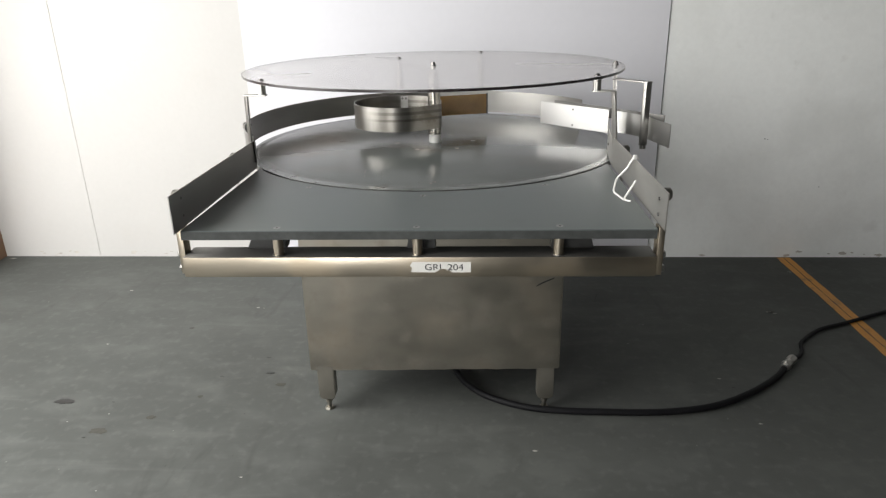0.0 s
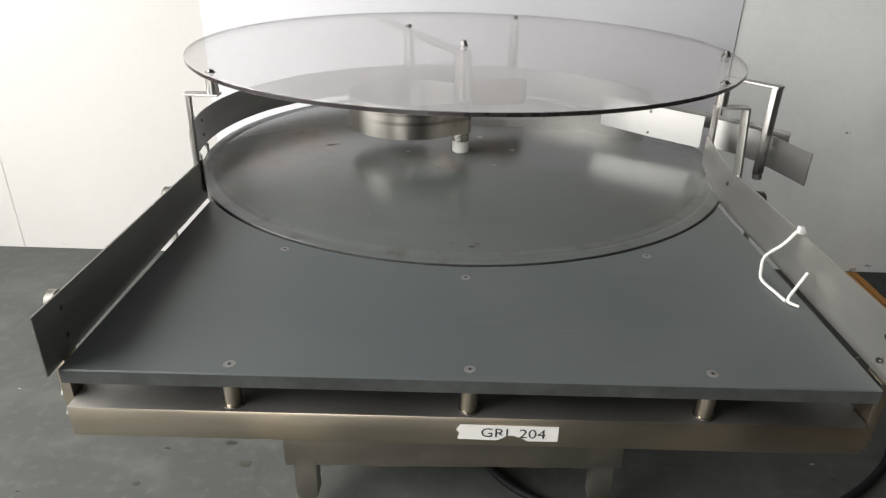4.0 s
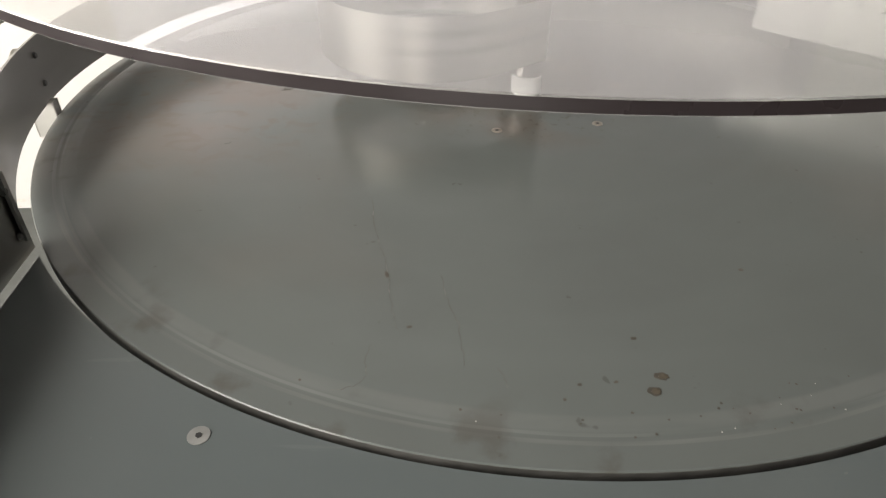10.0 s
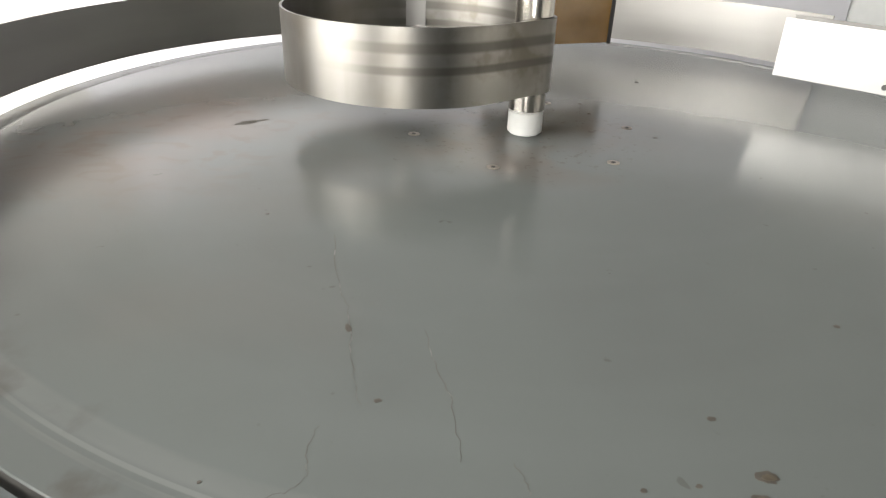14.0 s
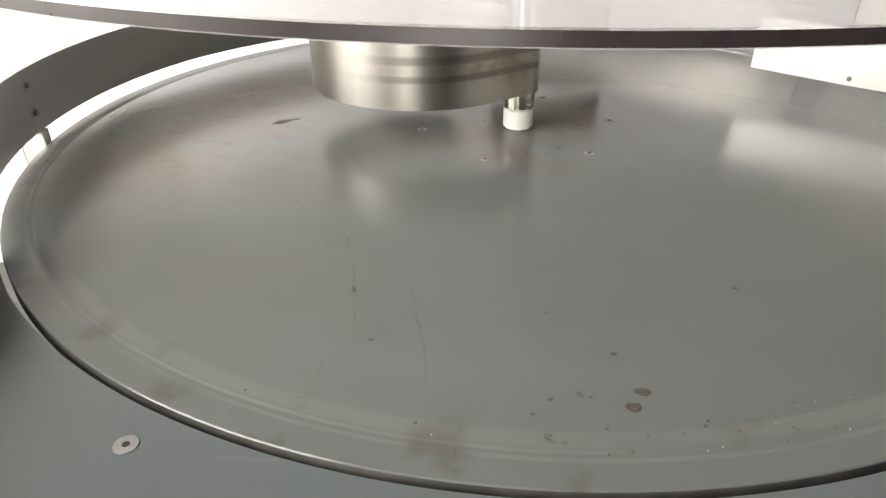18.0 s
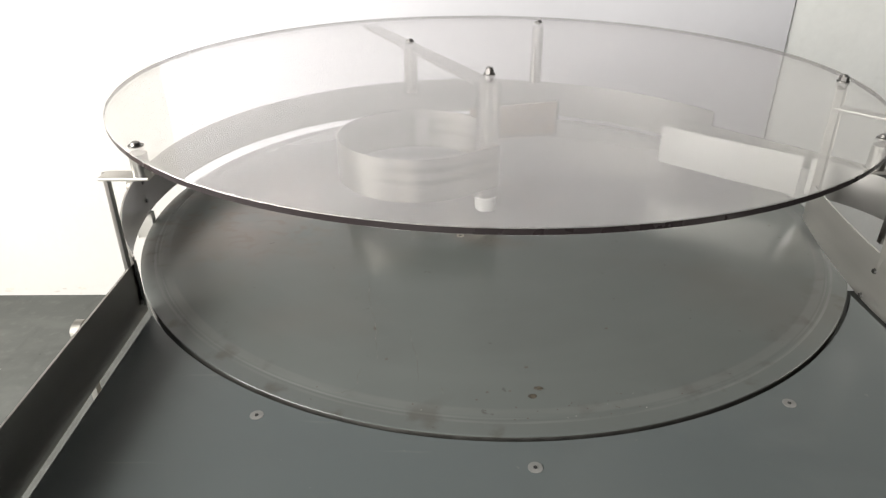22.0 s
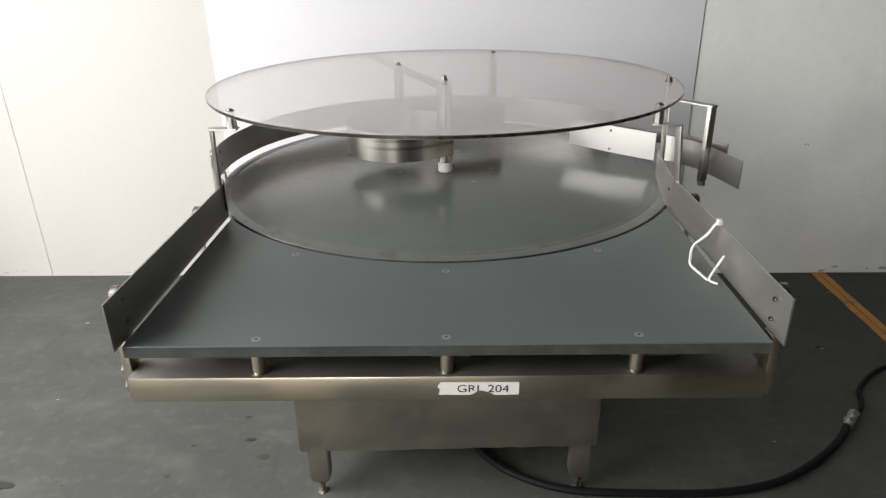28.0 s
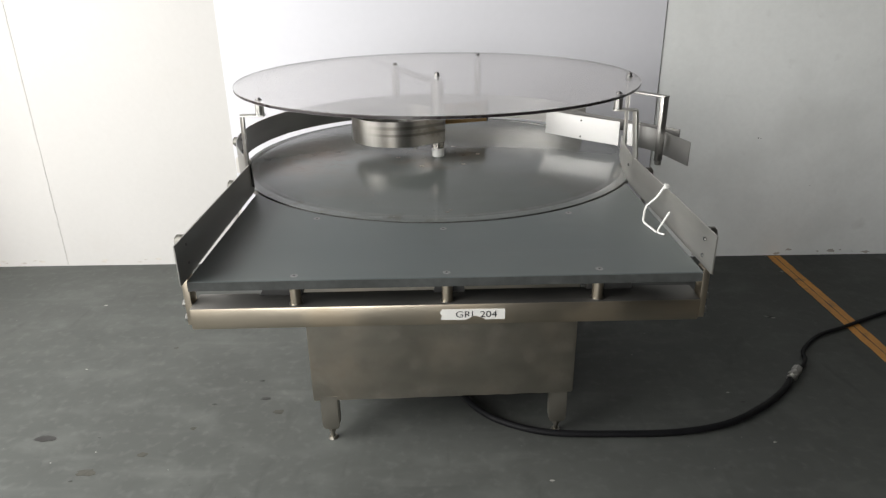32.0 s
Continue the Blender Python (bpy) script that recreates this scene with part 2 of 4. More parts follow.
def disc_plastic():
    g = Graph("gray_plastic_disc", (0.109, 0.119, 0.1135), 0.185)
    sep = g.n.new("ShaderNodeSeparateXYZ")
    g.l.new(g.pos, sep.inputs[0])
    x, y = sep.outputs[0], g.math("SUBTRACT", sep.outputs[1], 0.006)
    r = g.math("SQRT", g.math("ADD", g.math("MULTIPLY", x, x), g.math("MULTIPLY", y, y)))
    ang = g.math("ARCTAN2", y, x)
    polar = g.n.new("ShaderNodeCombineXYZ")
    g.l.new(r, polar.inputs[0])
    g.l.new(ang, polar.inputs[1])
    g.bsdf.inputs["Specular IOR Level"].default_value = 0.28
    # mottling and wiped haze
    g.over(g.band(g.noise(3.0, 2), 0.35, 0.75, 0.5), (0.116, 0.127, 0.122), 0.195)
    g.over(g.band(g.noise(7.0, 2, 4.0), 0.45, 0.80, 0.30), (0.094, 0.099, 0.096))
    g.over(g.band(g.noise(4.0, 2, 27.0, (1, 2.0, 1), None, 0.5), 0.45, 0.75, 0.30), (0.124, 0.136, 0.132), 0.20)
    # turning marks
    g.over(g.band(g.noise(3.0, 1, 1.0, (9, 0.4, 1), polar.outputs[0]), 0.45, 0.80, 0.30), (0.118, 0.128, 0.124), 0.19)
    # brownish film
    g.over(g.band(g.noise(2.2, 3, 7.0), 0.48, 0.74, 0.32), (0.128, 0.106, 0.090), 0.20)
    # warm reflection painted into the colour on one side, towards the rim
    dx, dy = g.math("ADD", x, 0.50), g.math("SUBTRACT", y, 0.02)
    far = g.math("SQRT", g.math("ADD", g.math("MULTIPLY", dx, dx), g.math("MULTIPLY", dy, dy)))
    warm_tint = g.math("SUBTRACT", 1.0, g.band(far, 0.05, 0.42))
    g.over(g.math("MULTIPLY", warm_tint, g.band(g.noise(4.0, 3, 21.0), 0.25, 0.65, 0.9)), (0.145, 0.112, 0.094), 0.20)
    # blotchy dried marks inside that painted tint
    spread = g.math("SUBTRACT", 1.0, g.band(far, 0.10, 0.34))
    g.over(g.math("MULTIPLY", spread, g.band(g.noise(22.0, 5, 33.0, (1, 1.4, 1), None, 0.6), 0.52, 0.66, 0.40)), (0.112, 0.083, 0.066), 0.20)
    g.over(g.math("MULTIPLY", spread, g.band(g.noise(15.0, 4, 41.0), 0.54, 0.70, 0.35)), (0.150, 0.128, 0.112), 0.20)
    # rusty residue round the hub
    hub = g.math("SUBTRACT", 1.0, g.band(r, 0.10, 0.22))
    g.over(g.math("MULTIPLY", hub, g.band(g.noise(8.0, 3, 3.0), 0.36, 0.68, 0.7)), (0.117, 0.088, 0.070), 0.21)
    g.over(g.math("MULTIPLY", hub, g.band(g.noise(110.0, 2, 5.0), 0.60, 0.72, 0.4)), (0.054, 0.041, 0.032), 0.21)
    # pale wear in and beside the ring groove
    for mid, half in ((0.6550, 0.0020), (0.6625, 0.0028)):
        off = g.math("ABSOLUTE", g.math("SUBTRACT", r, mid))
        wear = g.math("SUBTRACT", 1.0, g.band(off, half * 0.5, half))
        g.over(g.math("MULTIPLY", wear, g.band(g.noise(2.0, 3, 2.0 + mid, (30, 1.6, 1), polar.outputs[0]), 0.35, 0.66, 0.42)), (0.194, 0.196, 0.191), 0.21)
    band_off = g.math("ABSOLUTE", g.math("SUBTRACT", r, 0.6445))
    g.over(g.math("MULTIPLY", g.math("SUBTRACT", 1.0, g.band(band_off, 0.005, 0.010)), g.band(g.noise(2.0, 3, 5.0, (12, 1.6, 1), polar.outputs[0]), 0.30, 0.62, 0.35)), (0.172, 0.176, 0.171), 0.21)
    # grime along the rim
    rim = g.band(r, 0.60, 0.675)
    g.over(g.math("MULTIPLY", rim, g.band(g.noise(16.0, 6, 9.0), 0.56, 0.70, 0.5)), (0.068, 0.058, 0.048), 0.21)
    g.over(g.band(g.noise(60.0, 2, 14.0), 0.735, 0.79, 0.4), (0.054, 0.050, 0.043), 0.21)
    return g.done()


def deck_plastic():
    g = Graph("gray_plastic_deck", (0.090, 0.105, 0.105), 0.34)
    g.over(g.band(g.noise(3.4, 2), 0.38, 0.75, 0.5), (0.112, 0.125, 0.122), 0.39)
    g.over(g.band(g.noise(8.0, 3, 4.0), 0.50, 0.78, 0.30), (0.080, 0.090, 0.089))
    # rubbed haze across the plate, a few pale scratches and specks
    g.over(g.band(g.noise(3.0, 4, 8.0, (1.0, 2.2, 1.0), None, 0.6), 0.52, 0.76, 0.30), (0.140, 0.153, 0.153), 0.42)
    g.over(g.band(g.noise(7.0, 4, 23.0, (0.35, 9.0, 1.0), None, 1.2), 0.67, 0.73, 0.22), (0.160, 0.168, 0.168), 0.42)
    g.over(g.band(g.noise(75.0, 2, 14.0), 0.73, 0.77, 0.4), (0.160, 0.168, 0.163), 0.42)
    g.bsdf.inputs["Specular IOR Level"].default_value = 0.42
    return g.done()


def concrete():
    """Floated concrete: broad clouds, soft dark damp-looking patches, pale scuffs and small chips."""
    g = Graph("worn_concrete", (0.072, 0.076, 0.071), 0.55)
    g.over(g.band(g.noise(0.9, 3), 0.35, 0.68, 0.7), (0.090, 0.094, 0.088), 0.5)
    g.over(g.band(g.noise(1.9, 4, 8.0, (1, 0.8, 1), None, 0.4), 0.44, 0.72, 0.6), (0.066, 0.069, 0.065), 0.48)
    g.over(g.band(g.noise(4.5, 6, 3.0, (1, 1.5, 1), None, 0.3), 0.46, 0.74, 0.42), (0.124, 0.130, 0.122), 0.6)
    g.over(g.band(g.noise(12.0, 6, 5.0), 0.50, 0.74, 0.32), (0.062, 0.064, 0.060))
    g.over(g.band(g.noise(26.0, 6, 31.0), 0.50, 0.76, 0.28), (0.140, 0.145, 0.137))
    # wiped and dragged marks
    g.over(g.band(g.noise(3.2, 7, 11.0, (0.5, 2.6, 1), None, 0.8), 0.54, 0.76, 0.24), (0.150, 0.155, 0.146), 0.60)
    g.over(g.band(g.noise(3.8, 7, 17.0, (2.2, 0.6, 1), None, 0.8), 0.60, 0.76, 0.45), (0.050, 0.051, 0.048), 0.5)
    # chips and specks
    g.over(g.band(g.noise(38.0, 2, 6.0), 0.765, 0.80, 0.7), (0.30, 0.30, 0.28))
    g.over(g.band(g.noise(50.0, 3, 16.0), 0.72, 0.78, 0.5), (0.036, 0.035, 0.032))
    g.bsdf.inputs["Specular IOR Level"].default_value = 0.15
    return g.done(g.noise(60.0, 5), 0.04)


def band_steel():
    """Brushed along the band, with two dull worn stripes round it."""
    g = Graph("brushed_band_steel", (0.285, 0.275, 0.255), 0.36)
    g.bsdf.inputs["Metallic"].default_value = 1.0
    g.bsdf.inputs["Anisotropic"].default_value = 0.5
    g.bsdf.inputs["Anisotropic Rotation"].default_value = 0.25
    tan = g.n.new("ShaderNodeTangent")
    tan.direction_type, tan.axis = "RADIAL", "Z"
    g.l.new(tan.outputs[0], g.bsdf.inputs["Tangent"])
    sep = g.n.new("ShaderNodeSeparateXYZ")
    g.l.new(g.pos, sep.inputs[0])
    # brushing and dull smudges
    g.over(g.band(g.noise(30.0, 3, 2.0, (1, 1, 0.15)), 0.35, 0.70, 0.55), (0.215, 0.205, 0.185), 0.42)
    g.over(g.band(g.noise(9.0, 4, 9.0), 0.48, 0.70, 0.5), (0.185, 0.162, 0.13), 0.46)
    g.over(g.math("MULTIPLY", g.band(sep.outputs[0], -0.08, 0.05), g.band(g.noise(26.0, 4, 19.0), 0.50, 0.66, 0.5)), (0.15, 0.128, 0.095), 0.46)
    z = g.math("ADD", sep.outputs[2], g.math("MULTIPLY", g.math("SUBTRACT", g.noise(3.0, 1), 0.5), 0.006))
    patch = g.math("MULTIPLY", g.band(g.noise(7.0, 1, 6.0, (1, 1, 0.2)), 0.25, 0.60), g.band(sep.outputs[0], -0.16, -0.04))
    for mid, half, top in ((1.046, 0.008, 0.75), (1.021, 0.0065, 0.8)):
        off = g.math("ABSOLUTE", g.math("SUBTRACT", z, mid))
        g.over(g.math("MULTIPLY", patch, g.math("MULTIPLY", g.math("SUBTRACT", 1.0, g.band(off, half * 0.4, half)), top)), (0.13, 0.12, 0.105), 0.46)
    return g.done()


DISC, DEAD, FLOOR, STEEL_BAND = disc_plastic(), deck_plastic(), concrete(), band_steel()

EDGE_DARK = shader("sawn_acrylic_edge", (0.022, 0.017, 0.018), 0.30, 0, 5, 0.12, 30, 0.0, spec=0.45)
def clear_sheet():
    """A thin clear acrylic sheet: it lets light straight through, mirrors by its angle, and carries a layer of dust.
    """
    mat = bpy.data.materials.new("clear_acrylic")
    mat.use_nodes = True
    n, l = mat.node_tree.nodes, mat.node_tree.links
    n.remove(n["Principled BSDF"])
    clear, gloss, dust = n.new("ShaderNodeBsdfTransparent"), n.new("ShaderNodeBsdfGlossy"), n.new("ShaderNodeBsdfGlossy")
    clear.inputs["Color"].default_value = (0.985, 0.985, 0.985, 1)
    gloss.inputs["Roughness"].default_value = 0.03
    dust.inputs["Color"].default_value = (0.95, 0.925, 0.905, 1)
    dust.inputs["Roughness"].default_value = 0.5
    facing = n.new("ShaderNodeLayerWeight")
    facing.inputs["Blend"].default_value = 0.5
    power, scale = n.new("ShaderNodeMath"), n.new("ShaderNodeMath")
    power.operation, power.inputs[1].default_value = "POWER", 5.0
    scale.operation, scale.inputs[1].default_value, scale.inputs[2].default_value = "MULTIPLY_ADD", 0.96, 0.04
    l.new(facing.outputs["Facing"], power.inputs[0])
    l.new(power.outputs[0], scale.inputs[0])
    mirror, dirty = n.new("ShaderNodeMixShader"), n.new("ShaderNodeMixShader")
    l.new(scale.outputs[0], mirror.inputs[0])
    l.new(clear.outputs[0], mirror.inputs[1])
    l.new(gloss.outputs[0], mirror.inputs[2])
    # thin even dust with wiped, cleaner streaks
    tc, mp, streak, rng = n.new("ShaderNodeTexCoord"), n.new("ShaderNodeMapping"), n.new("ShaderNodeTexNoise"), n.new("ShaderNodeMapRange")
    mp.inputs["Scale"].default_value = (1.0, 1.6, 1.0)
    streak.inputs["Scale"].default_value, streak.inputs["Detail"].default_value, streak.inputs["Distortion"].default_value = 2.2, 4, 0.8
    rng.inputs["From Min"].default_value, rng.inputs["From Max"].default_value = 0.35, 0.7
    rng.inputs["To Min"].default_value, rng.inputs["To Max"].default_value = 0.222, 0.244
    l.new(tc.outputs["Object"], mp.inputs["Vector"])
    l.new(mp.outputs[0], streak.inputs["Vector"])
    l.new(streak.outputs["Fac"], rng.inputs["Value"])
    l.new(rng.outputs["Result"], dirty.inputs[0])
    l.new(mirror.outputs[0], dirty.inputs[1])
    l.new(dust.outputs[0], dirty.inputs[2])
    l.new(dirty.outputs[0], n["Material Output"].inputs["Surface"])
    return mat


ACRYLIC = clear_sheet()

# ---- mesh helpers ----
def box(bm, x0, x1, y0, y1, z0, z1, bevel=0.0, m=None):
    vs = bmesh.ops.create_cube(bm, size=1.0)["verts"]
    for v in vs:
        v.co = Vector((x0 + (v.co.x + 0.5) * (x1 - x0), y0 + (v.co.y + 0.5) * (y1 - y0), z0 + (v.co.z + 0.5) * (z1 - z0)))
        if m:
            v.co = m @ v.co
    if bevel:
        es = list({e for v in vs for e in v.link_edges})
        bmesh.ops.bevel(bm, geom=es, offset=bevel, segments=2, affect="EDGES", profile=0.6)


def rod(bm, a, b, r, seg=20, r2=None, caps=True):
    a, b = Vector(a), Vector(b)
    q = (b - a).to_track_quat("Z", "Y").to_matrix().to_4x4()
    m = Matrix.Translation((a + b) / 2) @ q
    bmesh.ops.create_cone(bm, cap_ends=caps, segments=seg, radius1=r, radius2=r if r2 is None else r2, depth=(b - a).length, matrix=m)


def lathe(bm, profile, seg=128, cx=0.0, cy=0.0):
    """A closed turned solid from (radius, z) pairs."""
    rings = []
    for r, z in profile:
        rings.append([bm.verts.new((cx + r * math.cos(2 * math.pi * i / seg), cy + r * math.sin(2 * math.pi * i / seg), z)) for i in range(seg)])
    for a, b in zip(rings, rings[1:]):
        for i in range(seg):
            bm.faces.new((a[i], a[(i + 1) % seg], b[(i + 1) % seg], b[i]))
    bm.faces.new(rings[0][::-1])
    bm.faces.new(rings[-1])


def strip(bm, line, z0, z1, thick, closed=False):
    """An upright sheet of that thickness along a line in plan; z0 and z1 may be lists."""
    n = len(line)
    pts = [Vector((p[0], p[1], 0)) for p in line]
    rows = []
    for i, p in enumerate(pts):
        a = pts[i - 1] if (i or closed) else p
        b = pts[(i + 1) % n] if (i < n - 1 or closed) else p
        d = (b - a).normalized()
        o = Vector((-d.y, d.x, 0)) * thick / 2
        lo = z0[i] if isinstance(z0, list) else z0
        hi = z1[i] if isinstance(z1, list) else z1
        rows.append([bm.verts.new((p + s * o) + Vector((0, 0, z))) for s, z in ((1, lo), (-1, lo), (-1, hi), (1, hi))])
    for i in range(n if closed else n - 1):
        a, b = rows[i], rows[(i + 1) % n]
        for k in range(4):
            bm.faces.new((a[k], a[(k + 1) % 4], b[(k + 1) % 4], b[k]))
    if not closed:
        bm.faces.new(rows[0][::-1])
        bm.faces.new(rows[-1])
    bmesh.ops.recalc_face_normals(bm, faces=bm.faces)


def smooth_line(points, steps=8):
    """Catmull-Rom through the points."""
    pts = [Vector(p) for p in points]
    out = []
    for i in range(len(pts) - 1):
        p0, p1, p2, p3 = pts[max(i - 1, 0)], pts[i], pts[i + 1], pts[min(i + 2, len(pts) - 1)]
        for k in range(steps):
            t = k / steps
            out.append(0.5 * (2 * p1 + (p2 - p0) * t + (2 * p0 - 5 * p1 + 4 * p2 - p3) * t * t + (3 * p1 - p0 - 3 * p2 + p3) * t ** 3))
    out.append(pts[-1])
    return out


def tube(bm, line, r, seg=12):
    pts = [Vector(p) for p in line]
    rings = []
    up = Vector((0, 0, 1))
    for i, p in enumerate(pts):
        d = (pts[min(i + 1, len(pts) - 1)] - pts[max(i - 1, 0)]).normalized()
        side = d.cross(up)
        side = side.normalized() if side.length > 1e-3 else Vector((1, 0, 0))
        nor = side.cross(d).normalized()
        rings.append([bm.verts.new(p + r * (math.cos(2 * math.pi * k / seg) * side + math.sin(2 * math.pi * k / seg) * nor)) for k in range(seg)])
    for a, b in zip(rings, rings[1:]):
        for k in range(seg):
            bm.faces.new((a[k], a[(k + 1) % seg], b[(k + 1) % seg], b[k]))
    bm.faces.new(rings[0][::-1])
    bm.faces.new(rings[-1])
    bmesh.ops.recalc_face_normals(bm, faces=bm.faces)


def prism(bm, outline, a0, a1, axis="y"):
    """A flat outline given a thickness along an axis."""
    def at(p, a):
        return {"y": (p[0], a, p[1]), "z": (p[0], p[1], a), "x": (a, p[0], p[1])}[axis]
    lo, hi = [bm.verts.new(at(p, a0)) for p in outline], [bm.verts.new(at(p, a1)) for p in outline]
    n = len(outline)
    bm.faces.new(lo[::-1])
    bm.faces.new(hi)
    for i in range(n):
        bm.faces.new((lo[i], lo[(i + 1) % n], hi[(i + 1) % n], hi[i]))
    bmesh.ops.recalc_face_normals(bm, faces=bm.faces)


def mesh_of(name, bm, material, smooth=True):
    bmesh.ops.recalc_face_normals(bm, faces=bm.faces)
    me = bpy.data.meshes.new(name)
    bm.to_mesh(me)
    bm.free()
    me.materials.append(material)
    if smooth:
        me.shade_smooth()
        me.set_sharp_from_angle(angle=radians(32))
    return me


def part(name, bm, material, parent, label="", m=None):
    """One mesh object under a thing or a part; bm may also be a finished mesh."""
    me = bm if isinstance(bm, bpy.types.Mesh) else mesh_of(name, bm, material)
    ob = new(name, me)
    ob.parent = parent
    if m is not None:
        ob.matrix_basis = m
    return tagged(ob, label)


def structure(name, bm, material, label, category=""):
    return tagged(new(name, mesh_of(name, bm, material, False)), label, category, "", "structure")


# ---- the room ----
WALL_Y = 1.145
bm = bmesh.new()
box(bm, -9, 4.6, -6.4, 1.4, -0.12, 0)
structure("floor", bm, FLOOR, "dark grey worn concrete floor with stains and scuffs", "floor")
bm = bmesh.new()
box(bm, -2.95, -1.10, WALL_Y, WALL_Y + 0.15, 0, 3.6)
structure("wall_back_left", bm, PAINT, "warm white painted wall, brightly lit by daylight", "wall")
bm = bmesh.new()
box(bm, -2.145, -2.139, WALL_Y - 0.002, WALL_Y, 0.0, 3.6)
structure("wall_joint", bm, JOINT, "thin vertical joint line in the white wall", "trim")
bm = bmesh.new()
box(bm, -1.10, 1.147, WALL_Y - 0.006, WALL_Y + 0.15, 0, 3.6)
structure("wall_back_middle", bm, PANEL, "smooth cool white wall panel behind the machine", "wall")
bm = bmesh.new()
box(bm, 1.153, 4.6, WALL_Y, WALL_Y + 0.15, 0, 3.6)
structure("wall_back_right", bm, PAINT_GRAY, "pale grey painted wall with faint scuffs", "wall")
bm = bmesh.new()
box(bm, 1.147, 1.153, WALL_Y + 0.01, WALL_Y + 0.15, 0, 3.6)
structure("wall_gap", bm, DARK, "dark narrow gap between two wall panels", "trim")
bm = bmesh.new()
box(bm, 4.45, 4.6, -6.4, WALL_Y, 0, 3.6)
structure("wall_right", bm, CEIL, "plain dark grey wall", "wall")
bm = bmesh.new()
box(bm, -2.735, -2.6, -6.4, -6.25, 0, 3.6)
box(bm, -0.7, 4.45, -6.4, -6.25, 0, 3.6)
box(bm, -2.6, -0.7, -6.4, -6.25, 2.8, 3.6)
structure("wall_front", bm, CEIL, "plain dark grey wall", "wall")
bm = bmesh.new()
box(bm, -2.90, -2.735, 0.7, WALL_Y, 0, 3.6)
box(bm, -2.90, -2.735, -6.25, -5.4, 0, 3.6)
box(bm, -2.90, -2.735, -5.4, 0.7, 3.4, 3.6)
structure("wall_left", bm, BROWN, "dark brown wall beside a wide open doorway", "wall")
bm = bmesh.new()
box(bm, -2.95, 4.6, -6.4, 1.4, 3.6, 3.7)
structure("ceiling", bm, CEIL, "plain dark hall ceiling", "ceiling")
bm = bmesh.new()
random.seed(3)
edge_l, edge_r = [], []
for i in range(60):
    y = -3.2 + i * (WALL_Y - 0.01 + 3.2) / 59
    edge_l.append((1.874 + 0.010 * (y - 0.1) + random.uniform(-0.003, 0.003), y))
    edge_r.append((1.946 + 0.012 * (y - 0.1) + random.uniform(-0.003, 0.003), y))
prism(bm, edge_r + edge_l[::-1], 0.0005, 0.002, "z")
line_ob = structure("floor_line", bm, TAPE, "worn orange painted line on the concrete floor", "floor marking")

bm = bmesh.new()
random.seed(5)
mid_l, mid_r = [], []
for i in range(80):
    y = -3.2 + i * (WALL_Y - 0.01 + 3.2) / 79
    mid_l.append((1.909 + 0.011 * (y - 0.1) - random.uniform(0.0003, 0.0028), y))
    mid_r.append((1.909 + 0.011 * (y - 0.1) + random.uniform(0.0003, 0.0028), y))
prism(bm, mid_r + mid_l[::-1], 0.002, 0.0024, "z")
structure("floor_line_wear", bm, SPOT, "dark worn stripe along the middle of the orange line", "floor marking")

# ---- the machine: rotary accumulation table ----
table = tagged(new("rotary_table"), "stainless steel rotary accumulation table with grey disc and clear round cover", "machine")
DECK_Z, DISC_Z, DISC_Y, RIM = 0.92, 0.9222, 0.006, 0.688

# cabinet and legs; the frame stands a little askew to the wall
SKEW = 0.0112


def skewed(bm, amount=SKEW):
    for v in bm.verts:
        v.co.y += amount * v.co.x


bm = bmesh.new()
random.seed(17)
hem = [(-0.447 + 0.907 * i / 24, 0.1725 + 0.0055 * i / 24 + random.uniform(-0.0016, 0.0016)) for i in range(25)]
prism(bm, hem + [(0.460, 0.884), (-0.447, 0.884)], -0.430, 0.43, "y")
bmesh.ops.bevel(bm, geom=[e for e in bm.edges if abs(e.verts[0].co.x - e.verts[1].co.x) < 1e-5 and abs(e.verts[0].co.y - e.verts[1].co.y) < 1e-5], offset=0.005, segments=3, affect="EDGES")
skewed(bm, 0.026)
cabinet = part("cabinet", bm, STEEL_BOX, table, "dull brushed steel box cabinet with a folded lower edge")
bm = bmesh.new()
prism(bm, [(0.3685, 0.5030), (0.385, 0.5125), (0.406, 0.5225), (0.4275, 0.5325), (0.4285, 0.5370), (0.402, 0.5260), (0.382, 0.5165), (0.3680, 0.5065)], -0.4310, -0.4300, "y")
skewed(bm, 0.026)
part("scratch", bm, DARK, cabinet, "short dark scratch")
bm = bmesh.new()
prism(bm, [(-0.031, 0.02), (0.031, 0.02), (0.031, -0.105), (0.024, -0.122), (-0.024, -0.122), (-0.031, -0.105)], -0.021, 0.021, "y")
bmesh.ops.bevel(bm, geom=list(bm.edges), offset=0.003, segments=2, affect="EDGES")
leg_mesh = mesh_of("leg", bm, STEEL_LEG)
bm = bmesh.new()
rod(bm, (0, 0, -0.165), (0, 0, -0.115), 0.008, 16)
rod(bm, (0, 0, -0.172), (0, 0, -0.163), 0.018, 20, 0.014)
rod(bm, (0, 0, -0.140), (0, 0, -0.130), 0.014, 6)
foot_mesh = mesh_of("levelling_foot", bm, STEEL_LEG)
for x, y in ((-0.393, -0.420), (0.412, -0.397), (-0.393, 0.385), (0.412, 0.405)):
    leg = part("leg", leg_mesh, None, table, "", pose(x, y, 0.172))
    part("levelling_foot", foot_mesh, None, leg)

